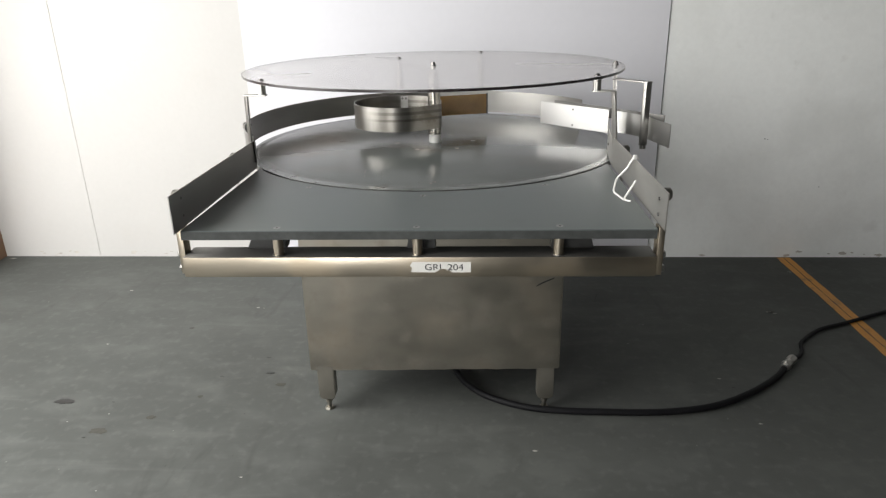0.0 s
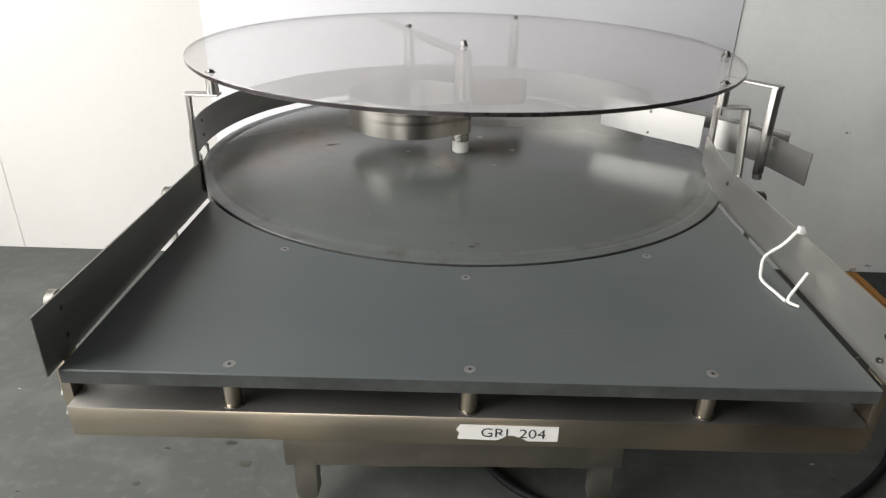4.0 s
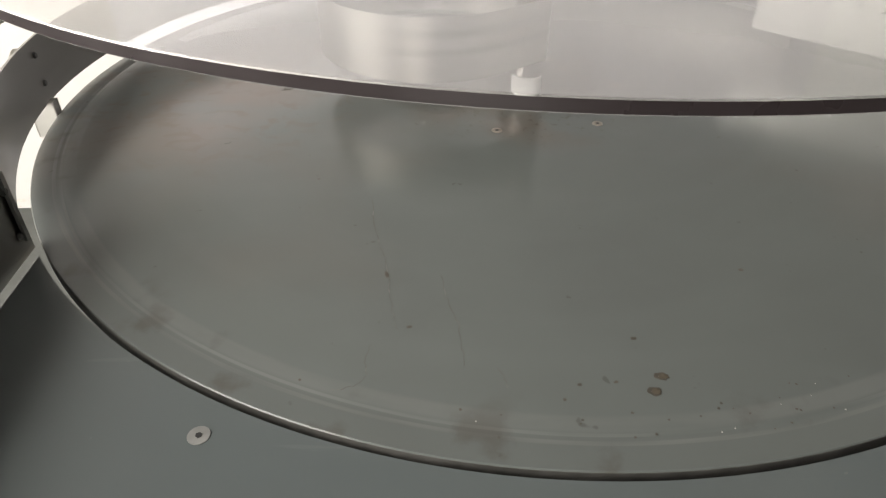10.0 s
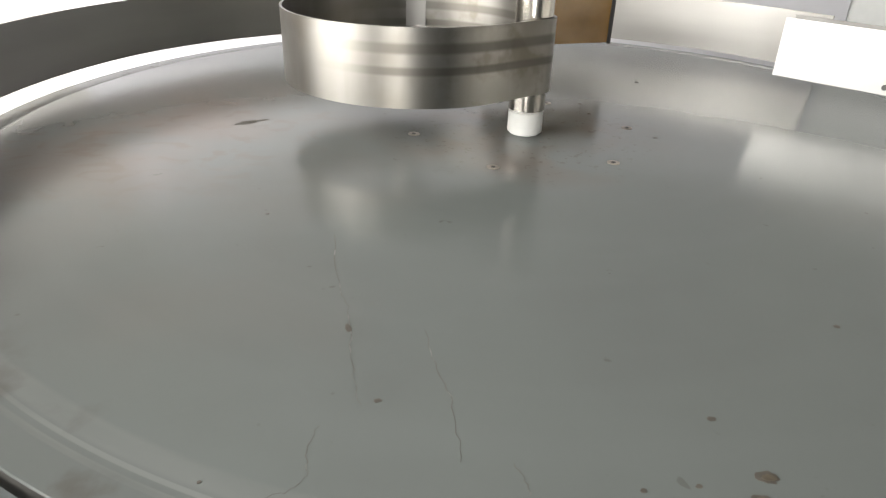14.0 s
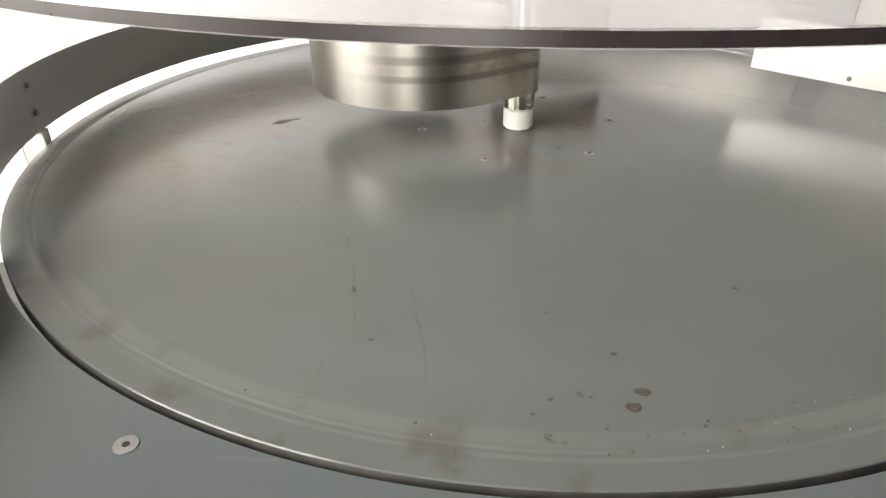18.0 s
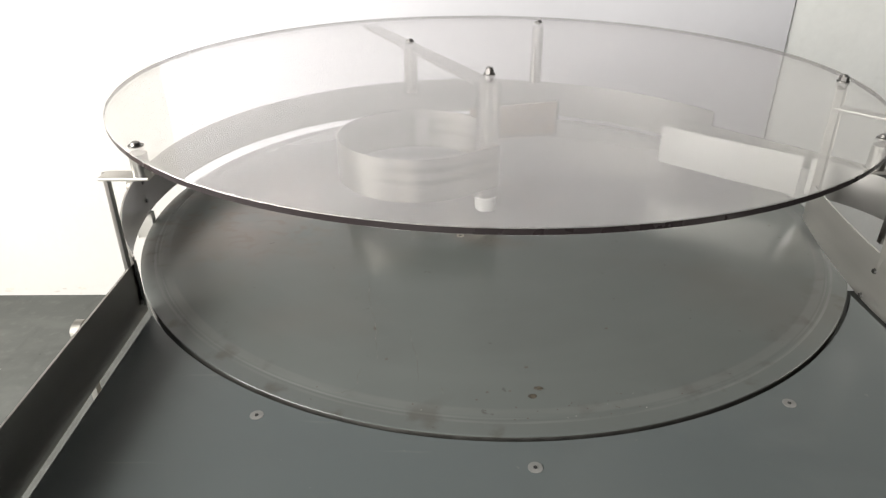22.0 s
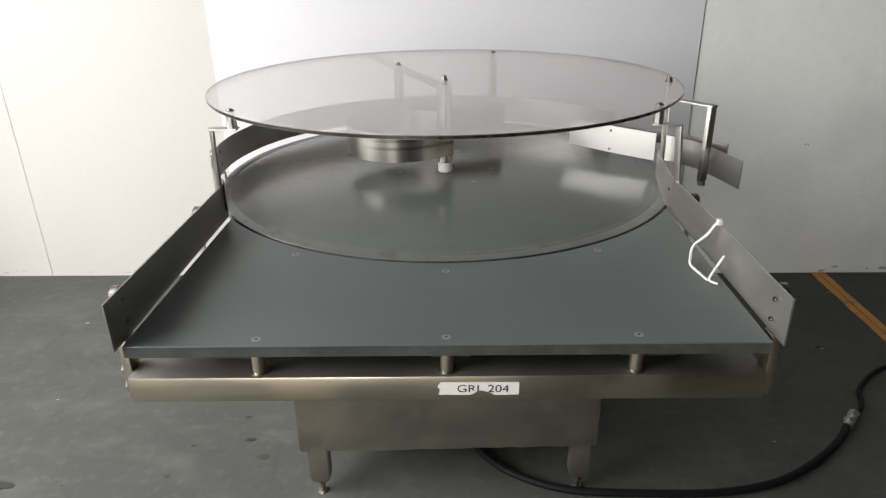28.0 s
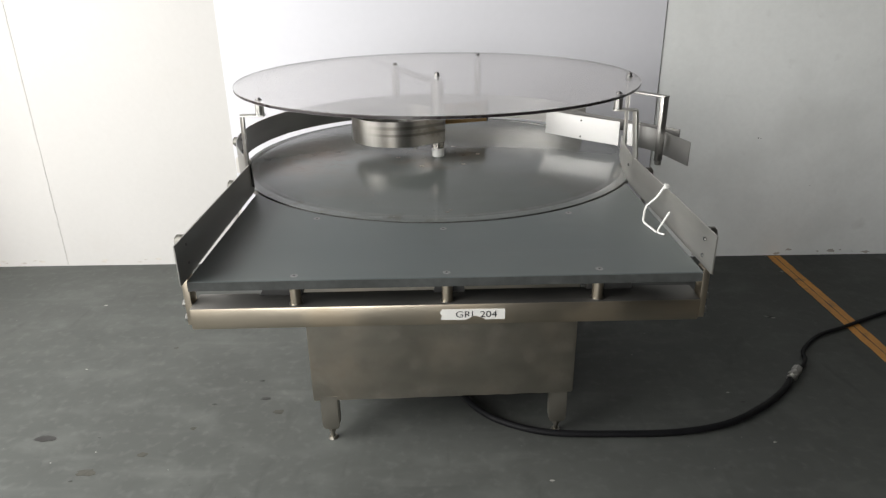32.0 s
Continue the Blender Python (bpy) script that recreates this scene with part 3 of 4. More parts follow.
# beam and supports under the deck
bm = bmesh.new()
box(bm, -0.5715, 0.6015, -1.025, -0.945, 0.795, 0.849, 0.006)
skewed(bm)
beam = part("front_beam", bm, STEEL, table, "brushed steel box beam along the front, dull top darkened like a reflection")
# dull top face: the deck underside's dark reflection is put into its colour
beam.data.materials.append(DARK_DULL)
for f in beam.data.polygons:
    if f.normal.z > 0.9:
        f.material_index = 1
for xa, xb, slope_a, slope_b in ((-0.402, -0.314, 0.022, -0.010), (-0.004, 0.054, 0.010, 0.006), (0.356, 0.446, 0.006, 0.012)):
    bm = bmesh.new()
    prism(bm, [(xa - slope_a, 0.849), (xb + slope_b, 0.849), (xb, 0.897), (xa, 0.897)], -0.962, -0.93, "y")
    skewed(bm)
    part("deck_support", bm, STEEL_DULL, table, "dark support block under the deck")
bm = bmesh.new()
rod(bm, (0, 0, 0.849), (0, 0, 0.897), 0.0125, 24)
standoff_mesh = mesh_of("standoff", bm, STEEL)
bm = bmesh.new()
rod(bm, (0, 0, 0.8492), (0, 0, 0.8510), 0.0165, 24)
washer_mesh = mesh_of("washer", bm, BOLT)
for x in (-0.330, 0.018, 0.365):
    post_ob = part("standoff", standoff_mesh, None, table, "", pose(x, -1.005 + SKEW * x, 0))
    part("washer", washer_mesh, None, post_ob)

# deck with the arc cut out for the disc
bm = bmesh.new()
R_CUT = RIM + 0.006
xa, xb = -0.562, 0.594
ya, yb = -math.sqrt(R_CUT ** 2 - xa ** 2), -math.sqrt(R_CUT ** 2 - xb ** 2)  # about the disc's centre
a0, a1 = math.atan2(ya, xa), math.atan2(yb, xb)
arc = [(R_CUT * math.cos(a0 + (a1 - a0) * i / 80), R_CUT * math.sin(a0 + (a1 - a0) * i / 80) + DISC_Y) for i in range(81)]
n = len(arc)
cols = []
for x, y in arc:
    front = -1.0305 + SKEW * x
    cols.append([bm.verts.new(p) for p in ((x, y, 0.897), (x, front, 0.897), (x, front, DECK_Z - 0.002), (x, front + 0.002, DECK_Z), (x, y, DECK_Z))])
for a, b in zip(cols, cols[1:]):
    for k in range(5):
        bm.faces.new((a[k], a[(k + 1) % 5], b[(k + 1) % 5], b[k]))
bm.faces.new(cols[0])
bm.faces.new(cols[-1][::-1])
deck = part("deck", bm, DEAD, table, "dark grey plastic dead plate with countersunk screws")
# cut edge facing the disc: the gap's shade is put into its colour
deck.data.materials.append(GAP_SHADE)
# front and side edges are darker than the plate's top
deck.data.materials.append(DECK_EDGE)
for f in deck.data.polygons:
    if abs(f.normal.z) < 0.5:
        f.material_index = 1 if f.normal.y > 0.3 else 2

# countersunk screw, used on deck and disc
bm = bmesh.new()
rod(bm, (0, 0, -0.002), (0, 0, 0.0006), 0.0088, 24)
screw_mesh = mesh_of("screw", bm, SCREW)
bm = bmesh.new()
rod(bm, (0, 0, -0.002), (0, 0, 0.0005), 0.0075, 24)
rusty_mesh = mesh_of("screw", bm, RUST)
bm = bmesh.new()
rod(bm, (0, 0, -0.001), (0, 0, 0.0011), 0.0027, 6)
socket_mesh = mesh_of("screw_socket", bm, DARK)
for x, y in ((-0.338, -0.637), (0.012, -0.730), (0.364, -0.621), (-0.328, -1.011), (0.017, -1.005), (0.366, -0.997)):
    s = part("screw", screw_mesh, None, deck, "", pose(x, y, DECK_Z))
    part("screw_socket", socket_mesh, None, deck, "", pose(x, y, DECK_Z))

# disc
bm = bmesh.new()
lathe(bm, [(0.02, 0.900), (RIM - 0.004, 0.900), (RIM, 0.904), (RIM, DISC_Z - 0.001), (RIM - 0.001, DISC_Z), (0.6680, DISC_Z), (0.6590, DISC_Z - 0.0004), (0.6555, DISC_Z - 0.0004), (0.6540, DISC_Z), (0.02, DISC_Z)], 200, 0.0, DISC_Y)
disc = part("disc", bm, DISC, table, "grey plastic turntable disc with scuffs, dirt marks and a worn ring")
disc.data.materials.append(RIM_SIDE)
for f in disc.data.polygons:
    if abs(f.normal.z) < 0.5 and f.center.xy.length > 0.5:
        f.material_index = 1
for k in range(6):
    a = radians(-113 + 60 * k)
    part("screw", rusty_mesh, None, disc, "small rusty countersunk screw", pose(0.146 * math.cos(a), 0.146 * math.sin(a) + DISC_Y, DISC_Z, 0, 0, 30 * k))
    part("screw_socket", socket_mesh, None, disc, "", pose(0.146 * math.cos(a), 0.146 * math.sin(a) + DISC_Y, DISC_Z))


def ribbon(bm, pts, z, wide, seed):
    """A thin uneven streak along a line in plan."""
    random.seed(seed)
    line = smooth_line([(x, y, 0) for x, y in pts], 6)
    a, b = [], []
    for i, p in enumerate(line):
        d = (line[min(i + 1, len(line) - 1)] - line[max(i - 1, 0)]).normalized()
        p = p + Vector((random.uniform(-1, 1), random.uniform(-1, 1), 0)) * 0.0012
        w = wide * random.uniform(0.25, 1.0) * (0.4 if i in (0, len(line) - 1) else 1.0) / 2
        a.append((p.x - d.y * w, p.y + d.x * w))
        b.append((p.x + d.y * w, p.y - d.x * w))
    prism(bm, a + b[::-1], z, z + 0.00004, "z")


def patch(bm, x, y, r, z, seed, squash=1.0, turn=0.0, seg=16):
    """A flat uneven spot."""
    random.seed(seed)
    pts = []
    for k in range(seg):
        a = 2 * math.pi * k / seg
        q = r * random.uniform(0.7, 1.1)
        u, v = q * math.cos(a), squash * q * math.sin(a)
        c, w = math.cos(radians(turn)), math.sin(radians(turn))
        pts.append((x + u * c - v * w, y + u * w + v * c))
    prism(bm, pts, z, z + 0.0002, "z")


TOP = DISC_Z + 0.00006
for k, (pts, wide) in enumerate((
        (((-0.223, -0.299), (-0.212, -0.382), (-0.202, -0.417), (-0.198, -0.459), (-0.193, -0.499), (-0.187, -0.527)), 0.00090),
        (((-0.145, -0.449), (-0.141, -0.487), (-0.134, -0.512), (-0.131, -0.539), (-0.130, -0.574)), 0.00078),
        (((-0.103, -0.574), (-0.098, -0.587), (-0.096, -0.599)), 0.00078),
        (((-0.211, -0.545), (-0.215, -0.566), (-0.213, -0.581), (-0.222, -0.592), (-0.243, -0.597)), 0.00078))):
    bm = bmesh.new()
    ribbon(bm, pts, TOP, wide, 20 + k)
    part("drip_mark", bm, FILM, disc, "thin brownish dried drip line")
for k, (x, y, r, q, turn) in enumerate(((-0.364, 0.028, 0.016, 0.5, 35), (-0.344, 0.040, 0.007, 0.5, 20), (-0.200, -0.446, 0.0026, 2.2, 10), (0.171, -0.017, 0.004, 0.7, 0))):
    bm = bmesh.new()
    patch(bm, x, y, r, TOP, 40 + k, q, turn)
    part("dirt_spot", bm, CRUMB, disc, "dark brown dried dirt spot")
for k, (x, y, r) in enumerate(((0.035, -0.590, 0.0068), (0.024, -0.606, 0.0070))):
    bm = bmesh.new()
    patch(bm, x, y, r, TOP, 60 + k, 0.75)
    drop = part("dried_drop", bm, CRUMB, disc, "dried drop with a dark rim and amber middle")
    bm = bmesh.new()
    patch(bm, x + 0.0008, y - 0.0004, r * 0.62, TOP + 0.0002, 70 + k, 0.7)
    part("drop_middle", bm, AMBER, drop)
bm = bmesh.new()
random.seed(8)
for x, y, r in ((-0.177, -0.523, 0.0025), (0.023, -0.544, 0.003), (-0.036, -0.597, 0.002), (-0.005, -0.595, 0.002), (-0.289, -0.255, 0.002), (0.159, -0.449, 0.003), (0.24, 0.277, 0.004)):
    patch(bm, x, y, r, TOP, int(1000 * abs(x)), 0.8)
for k in range(26):
    a, q = radians(random.gauss(-84, 13)), random.gauss(0.642, 0.012)
    patch(bm, q * math.cos(a), q * math.sin(a) + DISC_Y, random.uniform(0.0006, 0.0018), TOP, k, 1.0, 0, 7)
for k in range(34):
    a, q = radians(random.uniform(-180, 180)), random.gauss(0.085, 0.03)
    if q > 0.03:
        patch(bm, q * math.cos(a), q * math.sin(a) + DISC_Y, random.uniform(0.0006, 0.002), TOP, k, 1.0, 0, 7)
tagged(part("crumb_scatter", bm, CRUMB, disc), "small dark crumbs and specks", "", "", "stuff")
bm = bmesh.new()
for k in range(7):
    a, q = radians(random.gauss(-80, 9)), random.gauss(0.645, 0.010)
    patch(bm, q * math.cos(a), q * math.sin(a) + DISC_Y, random.uniform(0.0004, 0.0010), TOP + 0.0002, k, 1.0, 0, 7)
tagged(part("pale_crumb_scatter", bm, CHIP, disc), "small pale crumbs along the groove", "", "", "stuff")
bm = bmesh.new()
rod(bm, (0, 0, 0.884), (0, 0, 0.900), 0.2, 48)
part("bearing", bm, STEEL_BOX, table)

# side rails
def bolt_mesh(r, h, material=BOLT):
    b = bmesh.new()
    rod(b, (0, 0, 0), (0, 0, h), r, 16, r * 0.75)
    return mesh_of("bolt", b, material)


BUTTON = bolt_mesh(0.0048, 0.0028, BOLT_DARK)
bm = bmesh.new()
rod(bm, (0, 0, 0), (0, 0, 0.012), 0.016, 24)
rod(bm, (0, 0, 0.012), (0, 0, 0.016), 0.011, 24)
knob_mesh = mesh_of("knob", bm, KNOB)
bm = bmesh.new()
rod(bm, (0, 0, 0), (0, 0, 0.008), 0.009, 6)
hex_mesh = mesh_of("hex_bolt", bm, BOLT)

RAIL_Z0, RAIL_Z1 = 0.926, 1.012
bm = bmesh.new()
strip(bm, [(-0.571, -1.050), (-0.573, -0.75), (-0.575, -0.385)], [0.916, 0.919, 0.920], RAIL_Z1, 0.003)
rail_l = part("side_rail", bm, STEEL_RING, table, "flat brushed steel guide rail")
for y, z in ((-0.398, 0.996), (-0.402, 0.946), (-0.985, 0.99), (-0.985, 0.945)):
    part("bolt", BUTTON, None, rail_l, "", pose(-0.572, y, z, 0, 90, 0))
for y in (-0.985, -0.565):
    part("knob", knob_mesh, None, rail_l, "", pose(-0.584, y + 0.02, 0.990, 0, -90, 0))
    bm = bmesh.new()
    box(bm, -0.586, -0.577, y - 0.006, y + 0.006, 0.86, 0.985, 0.001)
    part("rail_post", bm, STEEL_RAIL, rail_l)
bm = bmesh.new()
box(bm, -0.588, -0.572, -1.006, -0.970, 0.795, 0.918, 0.002)
part("corner_post", bm, STEEL, rail_l)
for z in (0.845, 0.808):
    part("hex_bolt", hex_mesh, None, rail_l, "", pose(-0.588, -0.990, z, 0, -90, 0))

line = [(0.607, -1.039), (0.606, -0.75), (0.604, -0.50)]
line += [(p.x, p.y) for p in smooth_line([(0.603, -0.44, 0), (0.604, -0.35, 0), (0.621, -0.20, 0), (0.643, -0.078, 0)], 5)]
zs = [RAIL_Z1] * len(line)
zs[-1] = 1.006
bm = bmesh.new()
strip(bm, line, [0.921 if y < -0.4 else 0.921 + 0.013 * (y + 0.4) / 0.32 for x, y in line], zs, 0.003)
rail_r = part("side_rail", bm, STEEL_RAIL, table, "flat brushed steel guide rail that curves round the disc")
for y, z in ((-0.400, 0.994), (-0.388, 0.942), (-0.985, 0.985), (-0.985, 0.945)):
    part("bolt", BUTTON, None, rail_r, "", pose(0.602 if y < -0.5 else 0.584, y, z, 0, -90, 0))
for y in (-0.965, -0.475):
    part("knob", knob_mesh, None, rail_r, "", pose(0.618, y, 0.990, 0, 90, 0))
    bm = bmesh.new()
    box(bm, 0.611, 0.620, y - 0.006, y + 0.006, 0.86, 0.985, 0.001)
    part("rail_post", bm, STEEL_RAIL, rail_r)

bm = bmesh.new()
box(bm, 0.602, 0.618, -1.006, -0.970, 0.795, 0.918, 0.002)
part("corner_post", bm, STEEL, rail_r)
for z in (0.845, 0.808):
    part("hex_bolt", hex_mesh, None, rail_r, "", pose(0.618, -0.990, z, 0, 90, 0))

# ring guide round the back of the disc
ring_angles = [float(a) for a in np.linspace(215.5, 30, 90)]
ring_line = [(0.699 * math.cos(radians(a)), 0.699 * math.sin(radians(a)) + DISC_Y) for a in ring_angles]
bm = bmesh.new()
strip(bm, ring_line, [0.929 + 0.009 * max(0.0, min(1.0, (a - 90) / 60)) for a in ring_angles], 1.026, 0.003)
ring = part("ring_guide", bm, STEEL_RING, table, "curved steel guide band round the back of the disc")
for a in (184.5,):
    c, s = math.cos(radians(a)), math.sin(radians(a))
    bm = bmesh.new()
    box(bm, 0.689, 0.722, -0.009, 0.009, 0.890, 0.940, 0.001, Matrix.Rotation(radians(a), 4, "Z"))
    part("ring_bracket", bm, STEEL_RAIL, ring)
    for z in (0.965, 1.005):
        part("bolt", BUTTON, None, ring, "", pose(0.6975 * c, 0.6975 * s + DISC_Y, z, 0, -90, a))
part("knob", knob_mesh, None, ring, "", pose(-0.706, -0.055, 1.0, 0, -90, 0))

# outfeed plates on the open side
bm = bmesh.new()
strip(bm, [(0.417, 0.176), (0.535, 0.074), (0.652, -0.012)], [0.963, 0.959, 0.955], [1.048, 1.045, 1.041], 0.0025)
small_bolt = bolt_mesh(0.0045, 0.003, BOLT_DARK)
gate = part("diverter_plate", bm, STEEL_PLATE, table, "bright satin steel diverter plate over the disc")
for z in (0.9695, 1.0295):
    part("bolt", small_bolt, None, gate, "", pose(0.5315, 0.0765, z, 0, -90, 50))
bm = bmesh.new()
strip(bm, smooth_line([(0.672, -0.008, 0), (0.715, -0.052, 0), (0.748, -0.102, 0), (0.772, -0.170, 0), (0.803, -0.302, 0)], 6), 0.958, 1.036, 0.0025)
part("outfeed_plate", bm, STEEL_PLATE, table, "bent steel outfeed guide plate")
bm = bmesh.new()
strip(bm, [(0.481, 0.262), (0.60, 0.122), (0.71, -0.006), (0.824, -0.140)], 1.000, 1.040, 0.0025)
part("outfeed_guide", bm, STEEL_ARM, table, "dull flat steel guide bar")

# centre pole with its band
bm = bmesh.new()
rod(bm, (0, 0, 0.955), (0, 0, 1.196), 0.0232, 32)
pole = part("centre_pole", bm, STEEL_POLE, table, "polished steel pole on a white plastic foot")
bm = bmesh.new()
rod(bm, (0, 0, DISC_Z + 0.0005), (0, 0, 0.955), 0.0225, 32)
bmesh.ops.bevel(bm, geom=[e for e in bm.edges if abs(e.verts[0].co.z - e.verts[1].co.z) < 1e-6], offset=0.003, segments=2, affect="EDGES")
part("foot", bm, WHITE_PLASTIC, pole, "white plastic foot")


def hull(circles, seg=96):
    """The outline that a belt round the circles takes."""
    out = []
    for k in range(seg):
        a = 2 * math.pi * k / seg
        d = Vector((math.cos(a), math.sin(a)))
        best = max(circles, key=lambda c: c[0] * d.x + c[1] * d.y + c[2])
        out.append((best[0] + best[2] * d.x, best[1] + best[2] * d.y))
    return out


belt = hull([(-0.146, 0.069, 0.167), (0.0, -0.001, 0.0255)])
bm = bmesh.new()
strip(bm, [(x + 0.12, y - 0.11) for x, y in belt], 0.980, 1.069, 0.003, True)
part("centre_band", bm, STEEL_BAND, table, "brushed steel band bent to a drum round the centre pole", pose(-0.12, 0.11, 0))
bm = bmesh.new()
strip(bm, [(-0.146 + 0.162 * math.cos(radians(a)), 0.069 + 0.162 * math.sin(radians(a))) for a in (82, 84, 86, 88, 90, 92.5)], 0.982, 1.066, 0.003)
joint = part("band_joint", bm, STEEL_RING, table, "steel joint plate inside the band")
for a in (85, 90):
    part("bolt", BUTTON, None, joint, "", pose(-0.146 + 0.161 * math.cos(radians(a)), 0.069 + 0.161 * math.sin(radians(a)), 1.057, 90, 0, a - 90))
bm = bmesh.new()
strip(bm, [(-0.02, 0.285), (0.09, 0.322), (0.20, 0.353)], 0.974, 1.056, 0.006)
board = part("backing_board", bm, BRASS, table, "amber brown plastic board with a dark edge")
bm = bmesh.new()
box(bm, 0.200, 0.206, 0.346, 0.360, 0.972, 1.058)
part("board_edge", bm, DARK, board, "dark edge strip")

# cover and what carries it
COVER_Z = 1.1985
bm = bmesh.new()
lathe(bm, [(0.690, COVER_Z), (0.691, COVER_Z + 0.001), (0.691, COVER_Z + 0.0085), (0.690, COVER_Z + 0.0095)], 220, 0.0, 0.016)
cover = part("cover", bm, ACRYLIC, table, "large round clear acrylic cover sheet")
cover.data.materials.append(EDGE_DARK)
for f in cover.data.polygons:
    if abs(f.normal.z) < 0.5:
        f.material_index = 1
cover.visible_shadow = False
bm = bmesh.new()
rod(bm, (0, 0, COVER_Z + 0.0097), (0, 0, COVER_Z + 0.0112), 0.0105, 24)
rod(bm, (0, 0, COVER_Z + 0.0112), (0, 0, COVER_Z + 0.0155), 0.0075, 16, 0.0055)
cap_mesh = mesh_of("cover_bolt", bm, BOLT_DARK)
bm = bmesh.new()
rod(bm, (0, 0, COVER_Z + 0.0097), (0, 0, COVER_Z + 0.0120), 0.0115, 24)
rod(bm, (0, 0, COVER_Z + 0.0120), (0, 0, COVER_Z + 0.0205), 0.0092, 6)
rod(bm, (0, 0, COVER_Z + 0.0205), (0, 0, COVER_Z + 0.0235), 0.0060, 16)
tall_mesh = mesh_of("cover_nut", bm, BOLT_DARK, False)
for x, y in ((-0.521, -0.412), (-0.165, 0.328), (0.176, 0.590), (0.538, -0.391)):
    part("cover_bolt", cap_mesh, None, cover, "", pose(x, y, 0))
for x, y in ((0, 0), (0.653, -0.068)):
    part("cover_nut", tall_mesh, None, cover, "", pose(x, y, 0))

for k, (pts, wide) in enumerate(((((0.135, -0.543), (0.150, -0.546), (0.168, -0.545)), 0.0022), (((0.118, 0.025), (0.160, -0.020), (0.203, -0.073)), 0.0011))):
    bm = bmesh.new()
    ribbon(bm, pts, COVER_Z + 0.0097, wide, 90 + k)
    part("scuff", bm, DARK_DULL, cover, "thin dark scuff on the clear sheet")


def flat_bar(name, pts, w, t, parent, material=None, label=""):
    """A bar of w by t along straight runs, each run a bevelled block."""
    b = bmesh.new()
    for p, q in zip(pts, pts[1:]):
        p, q = Vector(p), Vector(q)
        d = q - p
        m = Matrix.Translation((p + q) / 2) @ d.to_track_quat("Z", "Y").to_matrix().to_4x4()
        box(b, -w / 2, w / 2, -t / 2, t / 2, -d.length / 2 - t / 2, d.length / 2 + t / 2, 0.001, m)
    return part(name, b, material or STEEL_RAIL, parent, label)


bracket_l = flat_bar("cover_bracket", [(-0.584, -0.396, 0.945), (-0.578, -0.403, 1.152)], 0.006, 0.022, table, STEEL_RING, "bent flat steel bar that carries the cover")
bm = bmesh.new()
box(bm, -0.580, -0.509, -0.424, -0.394, 1.160, 1.165, 0.001)
part("bracket_top", bm, STEEL_RAIL, bracket_l)
bm = bmesh.new()
rod(bm, (-0.521, -0.412, 1.165), (-0.521, -0.412, COVER_Z - 0.0003), 0.0125, 24)
part("spacer", bm, BOLT, bracket_l)
bracket_r = flat_bar("cover_bracket", [(0.611, -0.388, 0.945), (0.590, -0.396, 1.160)], 0.022, 0.006, table, None, "bent flat steel bar that carries the cover")
bm = bmesh.new()
box(bm, -0.014, 0.058, -0.014, 0.014, 1.158, 1.163, 0.001, Matrix.Translation((0.538, -0.391, 0)) @ Matrix.Rotation(radians(-5), 4, "Z"))
part("bracket_top", bm, STEEL_RAIL, bracket_r)
bm = bmesh.new()
rod(bm, (0.538, -0.391, 1.163), (0.538, -0.391, COVER_Z - 0.0003), 0.0125, 24)
part("spacer", bm, BOLT, bracket_r)

# side post with the arm that holds the outfeed plates
post = flat_bar("side_post", [(0.660, -0.068, 0.94), (0.655, -0.068, 1.194)], 0.026, 0.006, table, None, "flat steel post")
bm = bmesh.new()
arm_dir = Vector((0.742 - 0.655, -0.183 + 0.068, 0))
m = Matrix.Translation((0.655, -0.068, 1.160)) @ Matrix.Rotation(math.atan2(arm_dir.y, arm_dir.x), 4, "Z")
box(bm, 0, arm_dir.length + 0.012, -0.014, 0.014, -0.003, 0.003, 0.001, m)
part("arm", bm, STEEL_RING, post)
bm = bmesh.new()
m = Matrix.Translation((0.742, -0.183, 0)) @ Matrix.Rotation(math.atan2(arm_dir.y, arm_dir.x), 4, "Z")
box(bm, -0.004, 0.010, -0.014, 0.014, 0.945, 1.160, 0.0015, m)
part("drop_bar", bm, STEEL_RING, post)
bm = bmesh.new()
rod(bm, (0.744, -0.186, 0.932), (0.744, -0.186, 0.9449), 0.011, 6)
part("hex_bolt", bm, BOLT, post)

# posts behind the centre and the flat arm under the cover
for x, y, r, z0 in ((-0.165, 0.328, 0.0165, 1.088), (0.176, 0.590, 0.0165, 1.046)):
    bm = bmesh.new()
    rod(bm, (x, y, z0), (x, y, 1.196), r, 20)
    part("cover_post", bm, STEEL_POLE, table)
bm = bmesh.new()
a = Vector((-0.29, 0.655, 0))
m = Matrix.Rotation(math.atan2(a.y, a.x), 4, "Z")
box(bm, 0.024, a.length, -0.02, 0.02, 1.184, 1.190, 0.001, m)
part("cover_arm", bm, STEEL_ARM, table, "flat steel arm under the clear cover")

# label on the beam
bm = bmesh.new()
x0, x1, z0, z1 = 0.002, 0.150, 0.8085, 0.8360
outline = [(x0 + 0.004, z1), (x1, z1), (x1, z0 + 0.001), (0.105, z0), (0.100, z0 + 0.004), (0.092, z0 + 0.007), (0.084, z0 + 0.010), (0.074, z0 + 0.009), (0.068, z0 + 0.004), (0.060, z0), (x0, z0 + 0.0005), (x0 + 0.003, z0 + 0.012), (x0 - 0.002, z0 + 0.018)]
prism(bm, outline, -1.0255, -1.0242, "y")
label_ob = part("label", bm, LABEL, beam, "torn white paper label with black lettering")
curve = bpy.data.curves.new("lettering", "FONT")
curve.body = "GRL 204"
curve.size = 0.0235
curve.align_x, curve.align_y = "CENTER", "CENTER"
